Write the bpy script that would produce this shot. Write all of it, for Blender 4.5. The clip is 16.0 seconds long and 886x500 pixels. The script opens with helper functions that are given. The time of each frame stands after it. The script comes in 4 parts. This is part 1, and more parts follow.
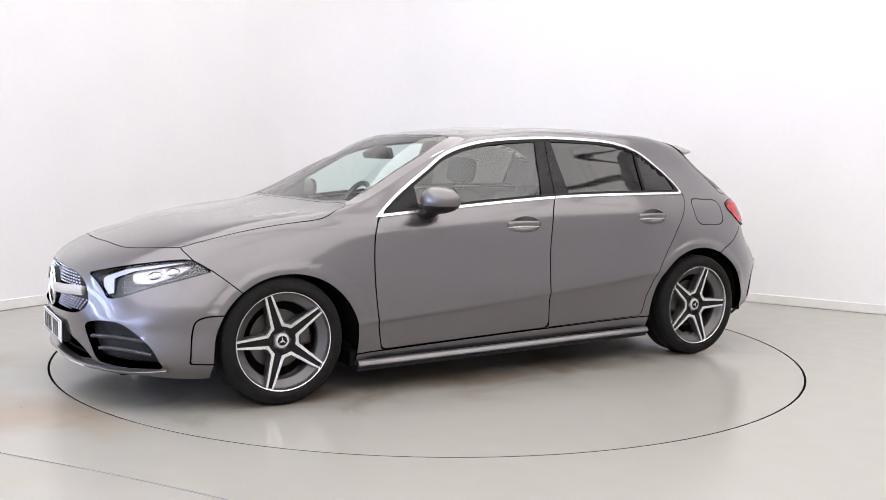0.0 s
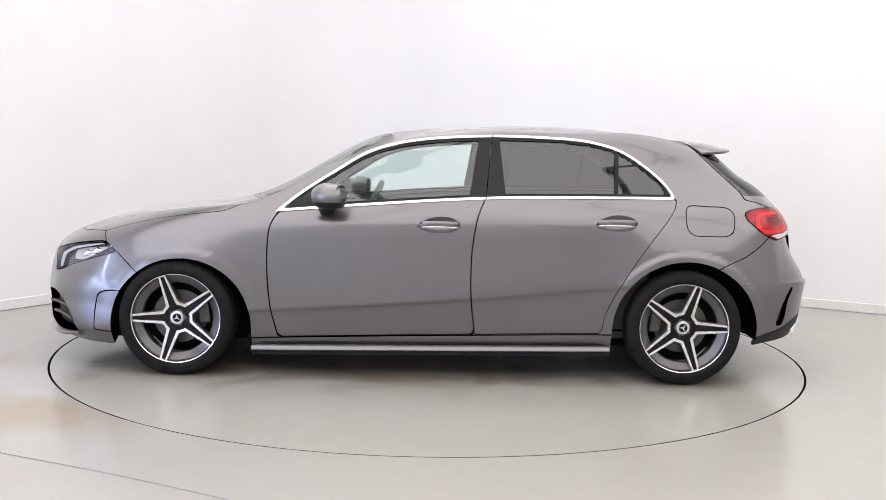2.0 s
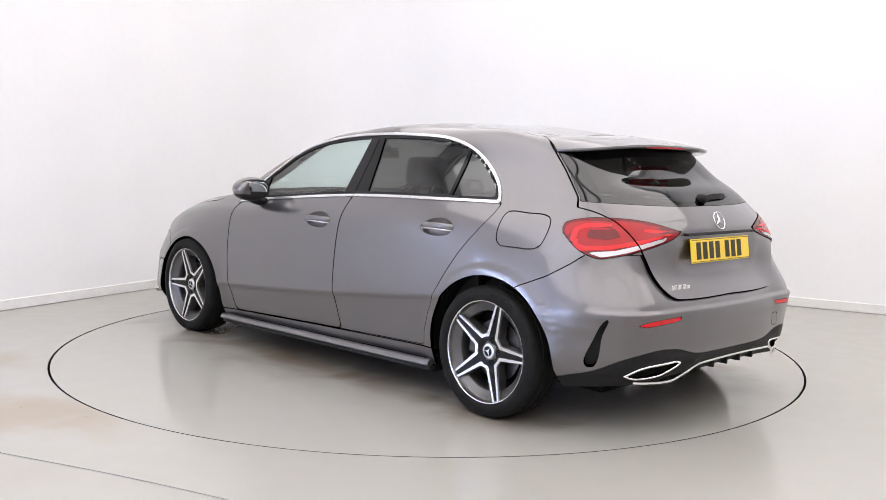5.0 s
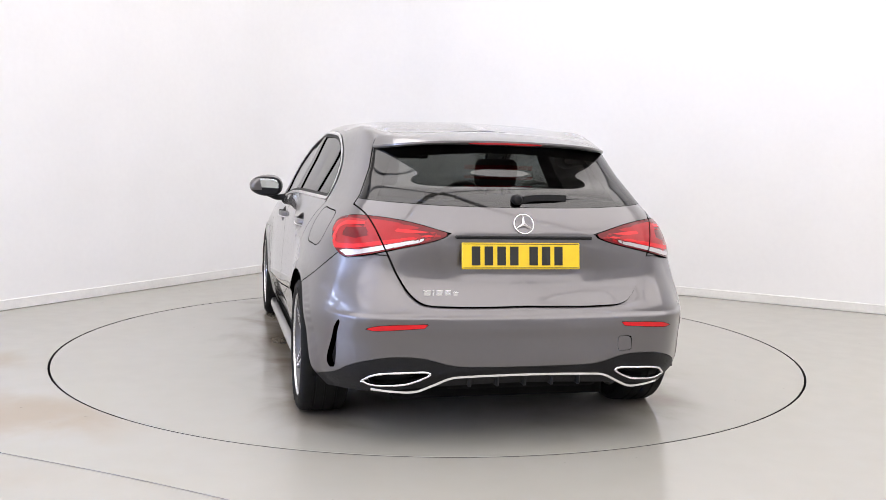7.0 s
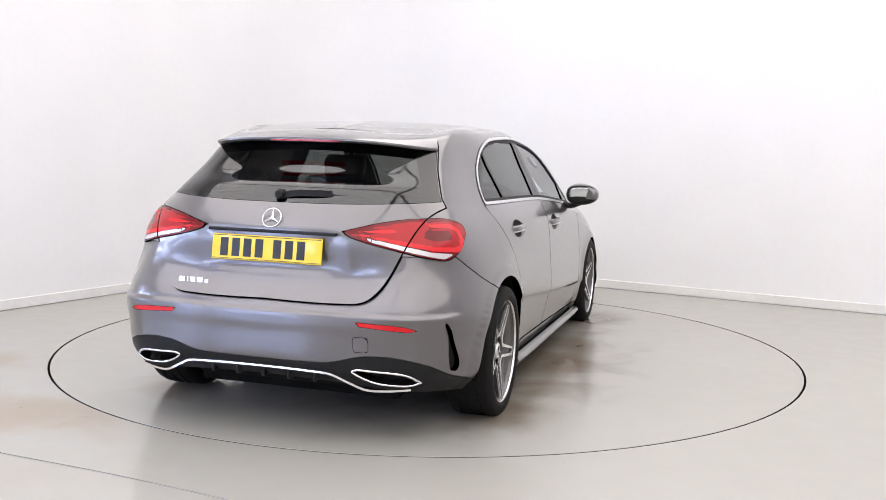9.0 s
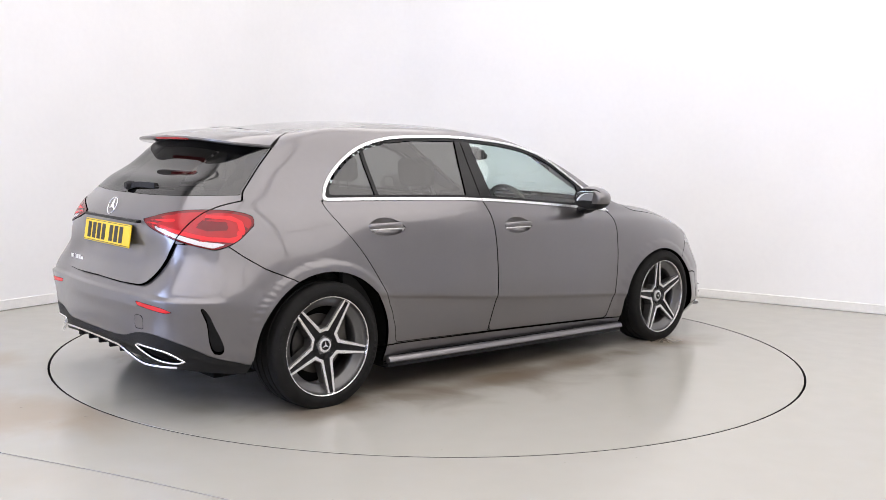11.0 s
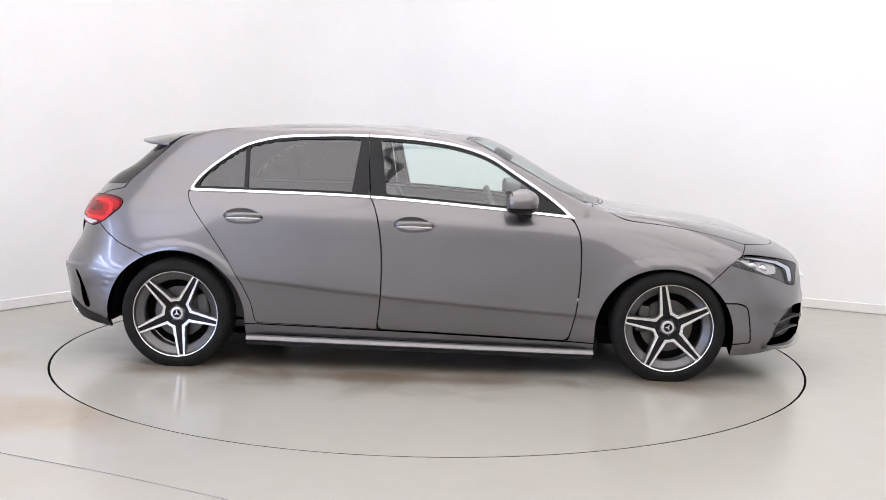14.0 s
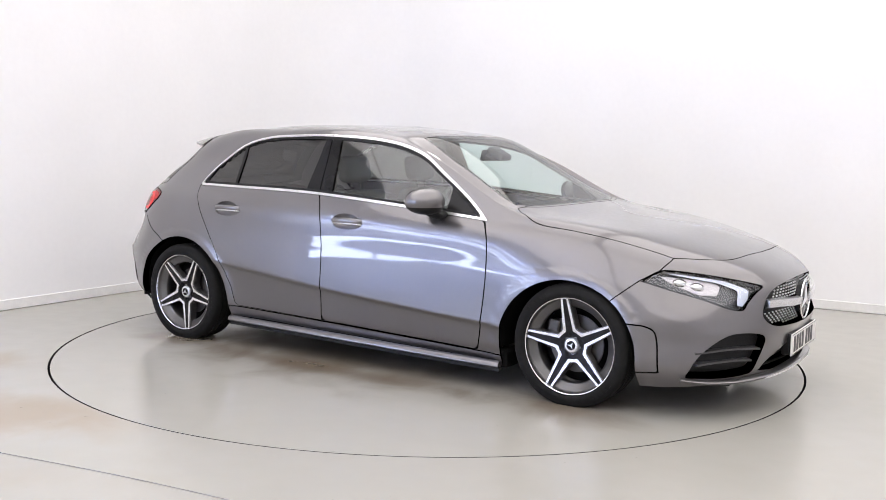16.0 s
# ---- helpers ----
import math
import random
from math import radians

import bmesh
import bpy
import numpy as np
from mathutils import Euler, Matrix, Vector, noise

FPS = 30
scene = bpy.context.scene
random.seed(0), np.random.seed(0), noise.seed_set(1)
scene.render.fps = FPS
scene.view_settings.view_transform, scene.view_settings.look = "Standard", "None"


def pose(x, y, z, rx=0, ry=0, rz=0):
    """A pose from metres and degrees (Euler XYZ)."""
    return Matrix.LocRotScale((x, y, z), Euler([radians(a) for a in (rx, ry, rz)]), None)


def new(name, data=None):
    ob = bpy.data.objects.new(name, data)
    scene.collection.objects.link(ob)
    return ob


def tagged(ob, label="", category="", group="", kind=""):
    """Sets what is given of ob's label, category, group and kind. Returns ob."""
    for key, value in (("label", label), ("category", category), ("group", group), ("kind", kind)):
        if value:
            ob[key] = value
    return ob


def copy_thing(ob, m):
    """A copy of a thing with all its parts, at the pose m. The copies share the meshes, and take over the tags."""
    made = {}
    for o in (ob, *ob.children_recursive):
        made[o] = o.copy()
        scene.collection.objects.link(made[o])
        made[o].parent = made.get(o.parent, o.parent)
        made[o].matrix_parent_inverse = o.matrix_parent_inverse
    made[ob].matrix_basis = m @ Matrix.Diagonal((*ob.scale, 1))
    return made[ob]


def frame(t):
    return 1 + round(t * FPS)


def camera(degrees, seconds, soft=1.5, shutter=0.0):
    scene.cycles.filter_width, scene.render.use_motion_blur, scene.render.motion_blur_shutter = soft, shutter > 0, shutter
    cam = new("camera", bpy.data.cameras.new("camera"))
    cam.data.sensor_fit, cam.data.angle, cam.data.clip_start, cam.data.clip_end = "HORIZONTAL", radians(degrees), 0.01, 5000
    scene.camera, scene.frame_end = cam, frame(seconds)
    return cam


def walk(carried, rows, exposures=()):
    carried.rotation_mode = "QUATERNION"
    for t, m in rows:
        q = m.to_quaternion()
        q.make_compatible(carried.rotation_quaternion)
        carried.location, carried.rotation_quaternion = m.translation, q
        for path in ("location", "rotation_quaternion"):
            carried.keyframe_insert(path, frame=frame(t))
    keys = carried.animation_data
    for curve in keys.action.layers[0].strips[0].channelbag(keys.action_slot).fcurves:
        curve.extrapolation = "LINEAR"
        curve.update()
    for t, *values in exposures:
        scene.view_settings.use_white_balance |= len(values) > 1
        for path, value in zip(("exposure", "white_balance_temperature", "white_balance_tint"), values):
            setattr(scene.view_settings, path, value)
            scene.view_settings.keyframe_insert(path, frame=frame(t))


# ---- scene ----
# ---------- camera: stands still on its tripod ----------
cam = camera(49.57, 16.0, soft=0.7)
EYE = pose(0.0, -6.047, 1.244, 90 - 5.979, 0, -0.708) @ pose(0, 0, 0, 0, 0, 1.191)
walk(cam, [(0, EYE), (16, EYE)], exposures=[(0, -0.13), (16, -0.13)])

# ---------- light ----------
world = bpy.data.worlds.new("world")
scene.world = world
world.use_nodes = True
world.node_tree.nodes["Background"].inputs[0].default_value = (0.75, 0.85, 1.0, 1)
world.node_tree.nodes["Background"].inputs[1].default_value = 1.0
CEILING_POWER = 2.05      # glow of the added, unseen panels under the ceiling
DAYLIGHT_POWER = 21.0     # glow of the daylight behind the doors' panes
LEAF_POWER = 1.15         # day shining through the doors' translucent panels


# ---------- materials ----------
def nodes_of(name):
    m = bpy.data.materials.new(name)
    m.use_nodes = True
    nt = m.node_tree
    return m, nt, nt.nodes["Principled BSDF"]


def mat(name, color, rough=0.5, metal=0.0, coat=0.0, vary=0.06, scale=9.0, bump=0.0, bump_scale=120.0, spec=0.5, coat_rough=0.03):
    """A procedural surface: base colour with two scales of variation, uneven gloss and fine relief."""
    m, nt, b = nodes_of(name)
    n, l = nt.nodes, nt.links
    tc = n.new("ShaderNodeTexCoord")
    big = n.new("ShaderNodeTexNoise")
    big.inputs["Scale"].default_value, big.inputs["Detail"].default_value = scale, 6
    fine = n.new("ShaderNodeTexNoise")
    fine.inputs["Scale"].default_value, fine.inputs["Detail"].default_value = scale * 14, 3
    l.new(tc.outputs["Object"], big.inputs["Vector"])
    l.new(tc.outputs["Object"], fine.inputs["Vector"])
    mix = n.new("ShaderNodeMix")
    mix.data_type = "FLOAT"
    mix.inputs["Factor"].default_value = 0.35
    l.new(big.outputs["Fac"], mix.inputs[2])
    l.new(fine.outputs["Fac"], mix.inputs[3])
    ramp = n.new("ShaderNodeValToRGB")
    lo, hi = 1 - vary, 1 + vary
    ramp.color_ramp.elements[0].position, ramp.color_ramp.elements[1].position = 0.3, 0.7
    ramp.color_ramp.elements[0].color = (*[min(1, c * lo) for c in color], 1)
    ramp.color_ramp.elements[1].color = (*[min(1, c * hi) for c in color], 1)
    l.new(mix.outputs[0], ramp.inputs["Fac"])
    l.new(ramp.outputs["Color"], b.inputs["Base Color"])
    rr = n.new("ShaderNodeMapRange")
    rr.inputs["To Min"].default_value, rr.inputs["To Max"].default_value = rough * 0.85, min(1, rough * 1.15)
    l.new(fine.outputs["Fac"], rr.inputs["Value"])
    l.new(rr.outputs["Result"], b.inputs["Roughness"])
    b.inputs["Metallic"].default_value = metal
    b.inputs["Coat Weight"].default_value = coat
    b.inputs["Coat Roughness"].default_value = coat_rough
    b.inputs["Specular IOR Level"].default_value = spec
    if bump:
        t = n.new("ShaderNodeTexNoise")
        t.inputs["Scale"].default_value, t.inputs["Detail"].default_value = bump_scale, 4
        l.new(tc.outputs["Object"], t.inputs["Vector"])
        bp = n.new("ShaderNodeBump")
        bp.inputs["Strength"].default_value, bp.inputs["Distance"].default_value = bump, 0.004
        l.new(t.outputs["Fac"], bp.inputs["Height"])
        l.new(bp.outputs["Normal"], b.inputs["Normal"])
    return m


def glow_mat(name, color, power):
    m, nt, b = nodes_of(name)
    b.inputs["Base Color"].default_value = (*color, 1)
    b.inputs["Emission Color"].default_value = (*color, 1)
    b.inputs["Emission Strength"].default_value = power
    return m


def glass_mat(name, color, rough=0.0, head_on=0.08):
    """Thin tinted glass: sees through with its tint, and mirrors more at a slant, alike from both sides."""
    m, nt, b = nodes_of(name)
    n, l = nt.nodes, nt.links
    tr = n.new("ShaderNodeBsdfTransparent")
    tr.inputs["Color"].default_value = (*color, 1)
    gl = n.new("ShaderNodeBsdfGlossy")
    gl.inputs["Roughness"].default_value = 0.01 + rough
    lw = n.new("ShaderNodeLayerWeight")
    lw.inputs["Blend"].default_value = 0.5
    pw = n.new("ShaderNodeMath")
    pw.operation = "POWER"
    pw.inputs[1].default_value = 5.0
    l.new(lw.outputs["Facing"], pw.inputs[0])
    mr = n.new("ShaderNodeMapRange")
    mr.inputs["To Min"].default_value, mr.inputs["To Max"].default_value = head_on, 1.0
    l.new(pw.outputs[0], mr.inputs["Value"])
    mx = n.new("ShaderNodeMixShader")
    l.new(mr.outputs["Result"], mx.inputs["Fac"])
    l.new(tr.outputs[0], mx.inputs[1])
    l.new(gl.outputs[0], mx.inputs[2])
    l.new(mx.outputs[0], n["Material Output"].inputs["Surface"])
    return m


PAINT = mat("grey_metallic_paint", (0.155, 0.148, 0.152), 0.31, 0.8, 1.0, 0.03, 3.0)
BLACK_PLASTIC = mat("black_plastic", (0.012, 0.012, 0.013), 0.5, 0, 0, 0.2, 30, 0.15, 600, 0.2)
GLOSS_BLACK = mat("gloss_black_trim", (0.008, 0.008, 0.009), 0.16, 0, 0.0, 0.1, 20, 0, 100, 0.22)
RUBBER = mat("tyre_rubber", (0.010, 0.0098, 0.0096), 0.7, 0, 0, 0.25, 25, 0.25, 300, 0.14)
ALLOY_DARK = mat("grey_painted_alloy", (0.10, 0.098, 0.098), 0.35, 0.6, 0.5, 0.08, 20)
ALLOY_CUT = mat("diamond_cut_alloy", (0.82, 0.82, 0.83), 0.26, 1.0, 0.3, 0.05, 40)
CHROME = mat("polished_chrome", (0.88, 0.88, 0.89), 0.09, 1.0, 0, 0.03, 30)
SATIN = mat("satin_aluminium", (0.80, 0.80, 0.81), 0.28, 1.0, 0, 0.03, 30)
INTAKE_GREY = mat("satin_dark_grey_plastic", (0.045, 0.044, 0.046), 0.35, 0, 0, 0.1, 30)
UNDER = mat("underbody_black", (0.007, 0.007, 0.007), 0.85, 0, 0, 0.3, 12, 0, 100, 0.1)
STEEL = mat("brake_disc_steel", (0.10, 0.095, 0.09), 0.45, 1.0, 0, 0.2, 18)
WALL_PAINT = mat("white_wall_paint", (0.81, 0.81, 0.815), 0.6, 0, 0, 0.025, 1.6, 0.03, 60)


# ---------- mesh tools ----------
def mesh_of(name, verts, faces, material, smooth=True, normals=None):
    me = bpy.data.meshes.new(name)
    me.from_pydata([tuple(map(float, v)) for v in verts], [], [tuple(map(int, f)) for f in faces])
    me.materials.append(material)
    me.polygons.foreach_set("use_smooth", [smooth] * len(me.polygons))
    me.update()
    if normals is not None:
        me.normals_split_custom_set_from_vertices([tuple(map(float, v)) for v in normals])
    return me


def part_mesh(name, me, parent=None, label="", m=None):
    ob = new(name, me)
    if parent is not None:
        ob.parent = parent
    if m is not None:
        ob.matrix_basis = m
    return tagged(ob, label) if label else ob


def part(name, bm, material, parent=None, label="", m=None, smooth=None):
    """Links a bmesh as one mesh object under its thing or part. smooth: the angle in degrees under which edges are shaded round."""
    me = bpy.data.meshes.new(name)
    if smooth:
        for f in bm.faces:
            f.smooth = True
        for e in bm.edges:
            if len(e.link_faces) == 2 and e.calc_face_angle(0) > radians(smooth):
                e.smooth = False
    bm.to_mesh(me)
    bm.free()
    me.materials.append(material)
    return part_mesh(name, me, parent, label, m)


def box_bm(x0, x1, y0, y1, z0, z1, bevel=0.0, seg=2):
    bm = bmesh.new()
    bmesh.ops.create_cube(bm, size=1, matrix=Matrix.Translation(((x0 + x1) / 2, (y0 + y1) / 2, (z0 + z1) / 2)) @ Matrix.Diagonal((x1 - x0, y1 - y0, z1 - z0, 1)))
    if bevel:
        bmesh.ops.bevel(bm, geom=bm.edges[:], offset=bevel, segments=seg, affect="EDGES", profile=0.5)
    return bm


def lathe_bm(profile, n=64, axis="y"):
    """Turns a profile of (distance from the axis, along the axis) round the axis."""
    bm = bmesh.new()
    rings = []
    for k in range(n):
        a = 2 * math.pi * k / n
        c, s = math.cos(a), math.sin(a)
        rings.append([bm.verts.new((r * c, h, r * s) if axis == "y" else (r * c, r * s, h)) for r, h in profile])
    for k in range(n):
        a, b = rings[k], rings[(k + 1) % n]
        for i in range(len(profile) - 1):
            if profile[i][0] < 1e-6 and profile[i + 1][0] < 1e-6:
                continue
            bm.faces.new((a[i], b[i], b[i + 1], a[i + 1]))
    bmesh.ops.remove_doubles(bm, verts=bm.verts[:], dist=1e-6)
    bmesh.ops.recalc_face_normals(bm, faces=bm.faces[:])
    return bm


def spline(points, per=12, closed=False):
    """A smooth line through points (Catmull-Rom on chord length); a point given twice running is a sharp corner."""
    P = [np.array(q, float) for q in points]
    runs, cur = [], [P[0]]
    for q in P[1:]:
        if np.allclose(q, cur[-1]):
            runs.append(cur)
            cur = [q]
        else:
            cur.append(q)
    runs.append(cur)
    if closed:
        if len(runs) == 1:
            Q = runs[0]
            return catmull([Q[-1], *Q, Q[0], Q[1]], per)
        runs[0] = runs[-1] + runs[0] if not np.allclose(runs[-1][-1], runs[0][0]) else runs[0]
        runs = runs[:-1] if len(runs) > 1 else runs
    out = []
    for r in runs:
        if len(r) == 1:
            seg = np.array(r)
        else:
            seg = catmull([2 * r[0] - r[1], *r, 2 * r[-1] - r[-2]], per)
        out.append(seg if not out else seg[1:])
    return np.concatenate(out)


def catmull(Q, per):
    Q = np.array(Q, float)
    d = np.maximum(np.linalg.norm(np.diff(Q, axis=0), axis=1), 1e-6) ** 0.5
    t = np.r_[0, np.cumsum(d)]
    out = []
    for i in range(1, len(Q) - 2):
        m1 = (Q[i + 1] - Q[i]) / d[i] - (Q[i + 1] - Q[i - 1]) / (t[i + 1] - t[i - 1]) + (Q[i] - Q[i - 1]) / d[i - 1]
        m2 = (Q[i + 2] - Q[i + 1]) / d[i + 1] - (Q[i + 2] - Q[i]) / (t[i + 2] - t[i]) + (Q[i + 1] - Q[i]) / d[i]
        m1, m2 = m1 * d[i], m2 * d[i]
        for k in range(per):
            u = k / per
            out.append((2 * u ** 3 - 3 * u ** 2 + 1) * Q[i] + (u ** 3 - 2 * u ** 2 + u) * m1 + (-2 * u ** 3 + 3 * u ** 2) * Q[i + 1] + (u ** 3 - u ** 2) * m2)
    out.append(Q[-2])
    return np.array(out)


def sweep_bm(path, radius=None, section=None, closed=False, up=(0, 0, 1)):
    """A bar along a line: round of a radius, or with a section of (side, up) points."""
    if section is None:
        section = [(radius * math.cos(a), radius * math.sin(a)) for a in np.linspace(0, 2 * math.pi, 9)[:-1]]
    P = [Vector(q) for q in path]
    bm = bmesh.new()
    rings = []
    for i, q in enumerate(P):
        a = P[i - 1] if i or closed else q
        b = P[(i + 1) % len(P)] if i < len(P) - 1 or closed else q
        d = (b - a).normalized()
        side = d.cross(Vector(up if not callable(up) else up(q)))
        side = side.normalized() if side.length > 1e-6 else Vector((1, 0, 0))
        top = side.cross(d).normalized()
        rings.append([bm.verts.new(q + side * s + top * h) for s, h in section])
    n = len(section)
    for i in range(len(P) - (0 if closed else 1)):
        a, b = rings[i], rings[(i + 1) % len(P)]
        for k in range(n):
            bm.faces.new((a[k], a[(k + 1) % n], b[(k + 1) % n], b[k]))
    if not closed:
        bm.faces.new(rings[0][::-1])
        bm.faces.new(rings[-1])
    bmesh.ops.recalc_face_normals(bm, faces=bm.faces[:])
    return bm


# ---------- sheets: pieces cut out of one smooth skin ----------
class Sheet:
    def __init__(self, V, N, T):
        self.V, self.N, self.T = V, N, T

    def cut(self, d):
        """The piece where the field d (one value a vertex) is below 0, cut exactly along 0."""
        V, N, T = self.V, self.N, self.T
        inside = d < 0
        c = inside[T].sum(1)
        keep = list(map(tuple, T[c == 3]))
        addV, addN, made = [], [], {}

        def mid(a, b):
            k = (a, b) if a < b else (b, a)
            if k not in made:
                u = d[k[0]] / (d[k[0]] - d[k[1]])
                n = N[k[0]] * (1 - u) + N[k[1]] * u
                made[k] = len(V) + len(addV)
                addV.append(V[k[0]] * (1 - u) + V[k[1]] * u)
                addN.append(n / max(np.linalg.norm(n), 1e-9))
            return made[k]

        for tri in T[(c == 1) | (c == 2)]:
            tri = list(map(int, tri))
            ins = [bool(inside[i]) for i in tri]
            if sum(ins) == 1:
                k = ins.index(True)
                a, b, e = tri[k], tri[(k + 1) % 3], tri[(k + 2) % 3]
                keep.append((a, mid(a, b), mid(a, e)))
            else:
                k = ins.index(False)
                a, b, e = tri[k], tri[(k + 1) % 3], tri[(k + 2) % 3]
                p, q = mid(a, b), mid(a, e)
                keep += [(b, e, q), (b, q, p)]
        if not keep:
            return Sheet(np.zeros((0, 3)), np.zeros((0, 3)), np.zeros((0, 3), int))
        VV = np.concatenate([V, np.array(addV).reshape(-1, 3)])
        NN = np.concatenate([N, np.array(addN).reshape(-1, 3)])
        TT = np.array(keep)
        used, inv = np.unique(TT, return_inverse=True)
        return Sheet(VV[used], NN[used], inv.reshape(-1, 3))

    def moved(self, out):
        return Sheet(self.V + self.N * out, self.N, self.T)

    def left(self, gap=0.0):
        return self.cut(gap - self.V[:, 1])

    def right(self, gap=0.0):
        return self.cut(self.V[:, 1] + gap)

    def solid(self, name, material, thick=0.012, rim=True):
        """A mesh of the sheet with its cut edges turned inwards."""
        V, N, T = self.V, self.N, self.T
        E = np.concatenate([T[:, [0, 1]], T[:, [1, 2]], T[:, [2, 0]]])
        key = np.sort(E, 1)
        _, idx, cnt = np.unique(key, axis=0, return_index=True, return_counts=True)
        B = E[idx[cnt == 1]]
        n = len(V)
        verts, norms, faces = [V], [N], list(map(tuple, T))
        if rim and len(B):
            a, b = V[B[:, 0]], V[B[:, 1]]
            ia, ib = a - N[B[:, 0]] * thick, b - N[B[:, 1]] * thick
            fn = np.cross(ia - a, b - a)
            fn /= np.maximum(np.linalg.norm(fn, axis=1, keepdims=True), 1e-9)
            k = len(B)
            verts += [a, b, ib, ia]
            norms += [-fn] * 4
            faces += [(n + k + i, n + i, n + 3 * k + i, n + 2 * k + i) for i in range(k)]
        return mesh_of(name, np.concatenate(verts), faces, material, True, np.concatenate(norms))


def polygon(points, closed_smooth=False, per=8):
    return spline(points + [points[0]], per) if not closed_smooth else spline(points, per, True)


def field(P2, poly):
    """Signed distance from the points to a closed line in a plane: below 0 inside."""
    A = np.asarray(poly)
    if not np.allclose(A[0], A[-1]):
        A = np.vstack([A, A[:1]])
    best = np.full(len(P2), 1e9)
    odd = np.zeros(len(P2), bool)
    x, y = P2[:, 0], P2[:, 1]
    for (ax, ay), (bx, by) in zip(A[:-1], A[1:]):
        ex, ey = bx - ax, by - ay
        q = ex * ex + ey * ey
        if q < 1e-14:
            continue
        u = np.clip(((x - ax) * ex + (y - ay) * ey) / q, 0, 1)
        best = np.minimum(best, (x - ax - u * ex) ** 2 + (y - ay - u * ey) ** 2)
        hit = (ay > y) != (by > y)
        with np.errstate(divide="ignore", invalid="ignore"):
            odd ^= hit & (x < ex * (y - ay) / (ey if ey else 1e-12) + ax)
    d = np.sqrt(best)
    return np.where(odd, -d, d)


# ---------- the car's skin: character lines from bumper centre to bumper centre ----------
# each line runs round the left half: nose, corner, wing, A-pillar, doors, rear wing, corner, tail
BOTTOM_EDGE = [(2.185, 0, 0.175), (2.165, 0.35, 0.175), (2.03, 0.66, 0.17), (1.79, 0.8, 0.15), (1.36, 0.82, 0.16), (0.9, 0.81, 0.135), (0.3, 0.81, 0.14), (-0.25, 0.81, 0.148), (-0.95, 0.81, 0.165), (-1.36, 0.82, 0.185), (-1.75, 0.79, 0.205), (-2.02, 0.62, 0.235), (-2.08, 0.35, 0.26), (-2.09, 0, 0.27)]
SKIRT_LINE = [(2.245, 0, 0.235), (2.215, 0.36, 0.235), (2.085, 0.67, 0.235), (1.8, 0.862, 0.24), (1.36, 0.885, 0.25), (0.9, 0.846, 0.225), (0.3, 0.838, 0.235), (-0.25, 0.838, 0.245), (-0.95, 0.848, 0.265), (-1.36, 0.895, 0.28), (-1.76, 0.855, 0.29), (-2.04, 0.67, 0.31), (-2.12, 0.38, 0.325), (-2.14, 0, 0.335)]
UNDER_CREASE = [(2.2652, 0.0, 0.3588), (2.2338, 0.36, 0.3588), (2.0963, 0.655, 0.3662), (1.785, 0.862, 0.3825), (1.36, 0.891, 0.316), (0.88, 0.871, 0.341), (0.3, 0.875, 0.381), (-0.25, 0.876, 0.424), (-0.95, 0.879, 0.492), (-1.36, 0.893, 0.526), (-1.7846, 0.8588, 0.4475), (-2.0646, 0.6775, 0.46), (-2.1275, 0.38, 0.4675), (-2.1475, 0.0, 0.47)]   # just under the flank's crease
CREASE = [(2.272, 0, 0.4), (2.24, 0.36, 0.4), (2.1, 0.65, 0.41), (1.78, 0.862, 0.43), (1.36, 0.895, 0.34), (0.88, 0.882, 0.365), (0.3, 0.886, 0.405), (-0.25, 0.887, 0.448), (-0.95, 0.89, 0.516), (-1.36, 0.895, 0.55), (-1.7928, 0.86, 0.5), (-2.0728, 0.68, 0.51), (-2.13, 0.38, 0.515), (-2.15, 0, 0.515)]   # the flank's crease
OVER_CREASE = [(2.277, 0, 0.45), (2.245, 0.355, 0.45), (2.1, 0.635, 0.455), (1.775, 0.858, 0.48), (1.36, 0.894, 0.372), (0.878, 0.8825, 0.391), (0.3, 0.8865, 0.431), (-0.25, 0.8875, 0.474), (-0.95, 0.8905, 0.542), (-1.365, 0.893, 0.578), (-1.81, 0.85, 0.56), (-2.083, 0.67, 0.57), (-2.12, 0.375, 0.575), (-2.14, 0, 0.575)]   # just over it
WAIST = [(2.275, 0, 0.56), (2.24, 0.33, 0.565), (2.1, 0.58, 0.57), (1.75, 0.825, 0.6), (1.36, 0.879, 0.66), (0.87, 0.871, 0.655), (0.3, 0.8735, 0.66), (-0.25, 0.8745, 0.67), (-0.95, 0.873, 0.7), (-1.38, 0.874, 0.72), (-1.8048, 0.805, 0.71), (-2.016, 0.63, 0.72), (-2.038, 0.35, 0.7), (-2.058, 0, 0.69)]
SHOULDER = [(2.203, 0, 0.676), (2.16, 0.32, 0.686), (2.018, 0.56, 0.698), (1.72, 0.775, 0.725), (1.36, 0.82, 0.79), (0.87, 0.845, 0.83), (0.3, 0.855, 0.85), (-0.25, 0.855, 0.865), (-0.95, 0.845, 0.885), (-1.4, 0.805, 0.9), (-1.8342, 0.725, 0.895), (-1.977, 0.58, 0.885), (-2.037, 0.33, 0.88), (-2.062, 0, 0.88)]   # shoulder, and the bonnet's leading edge
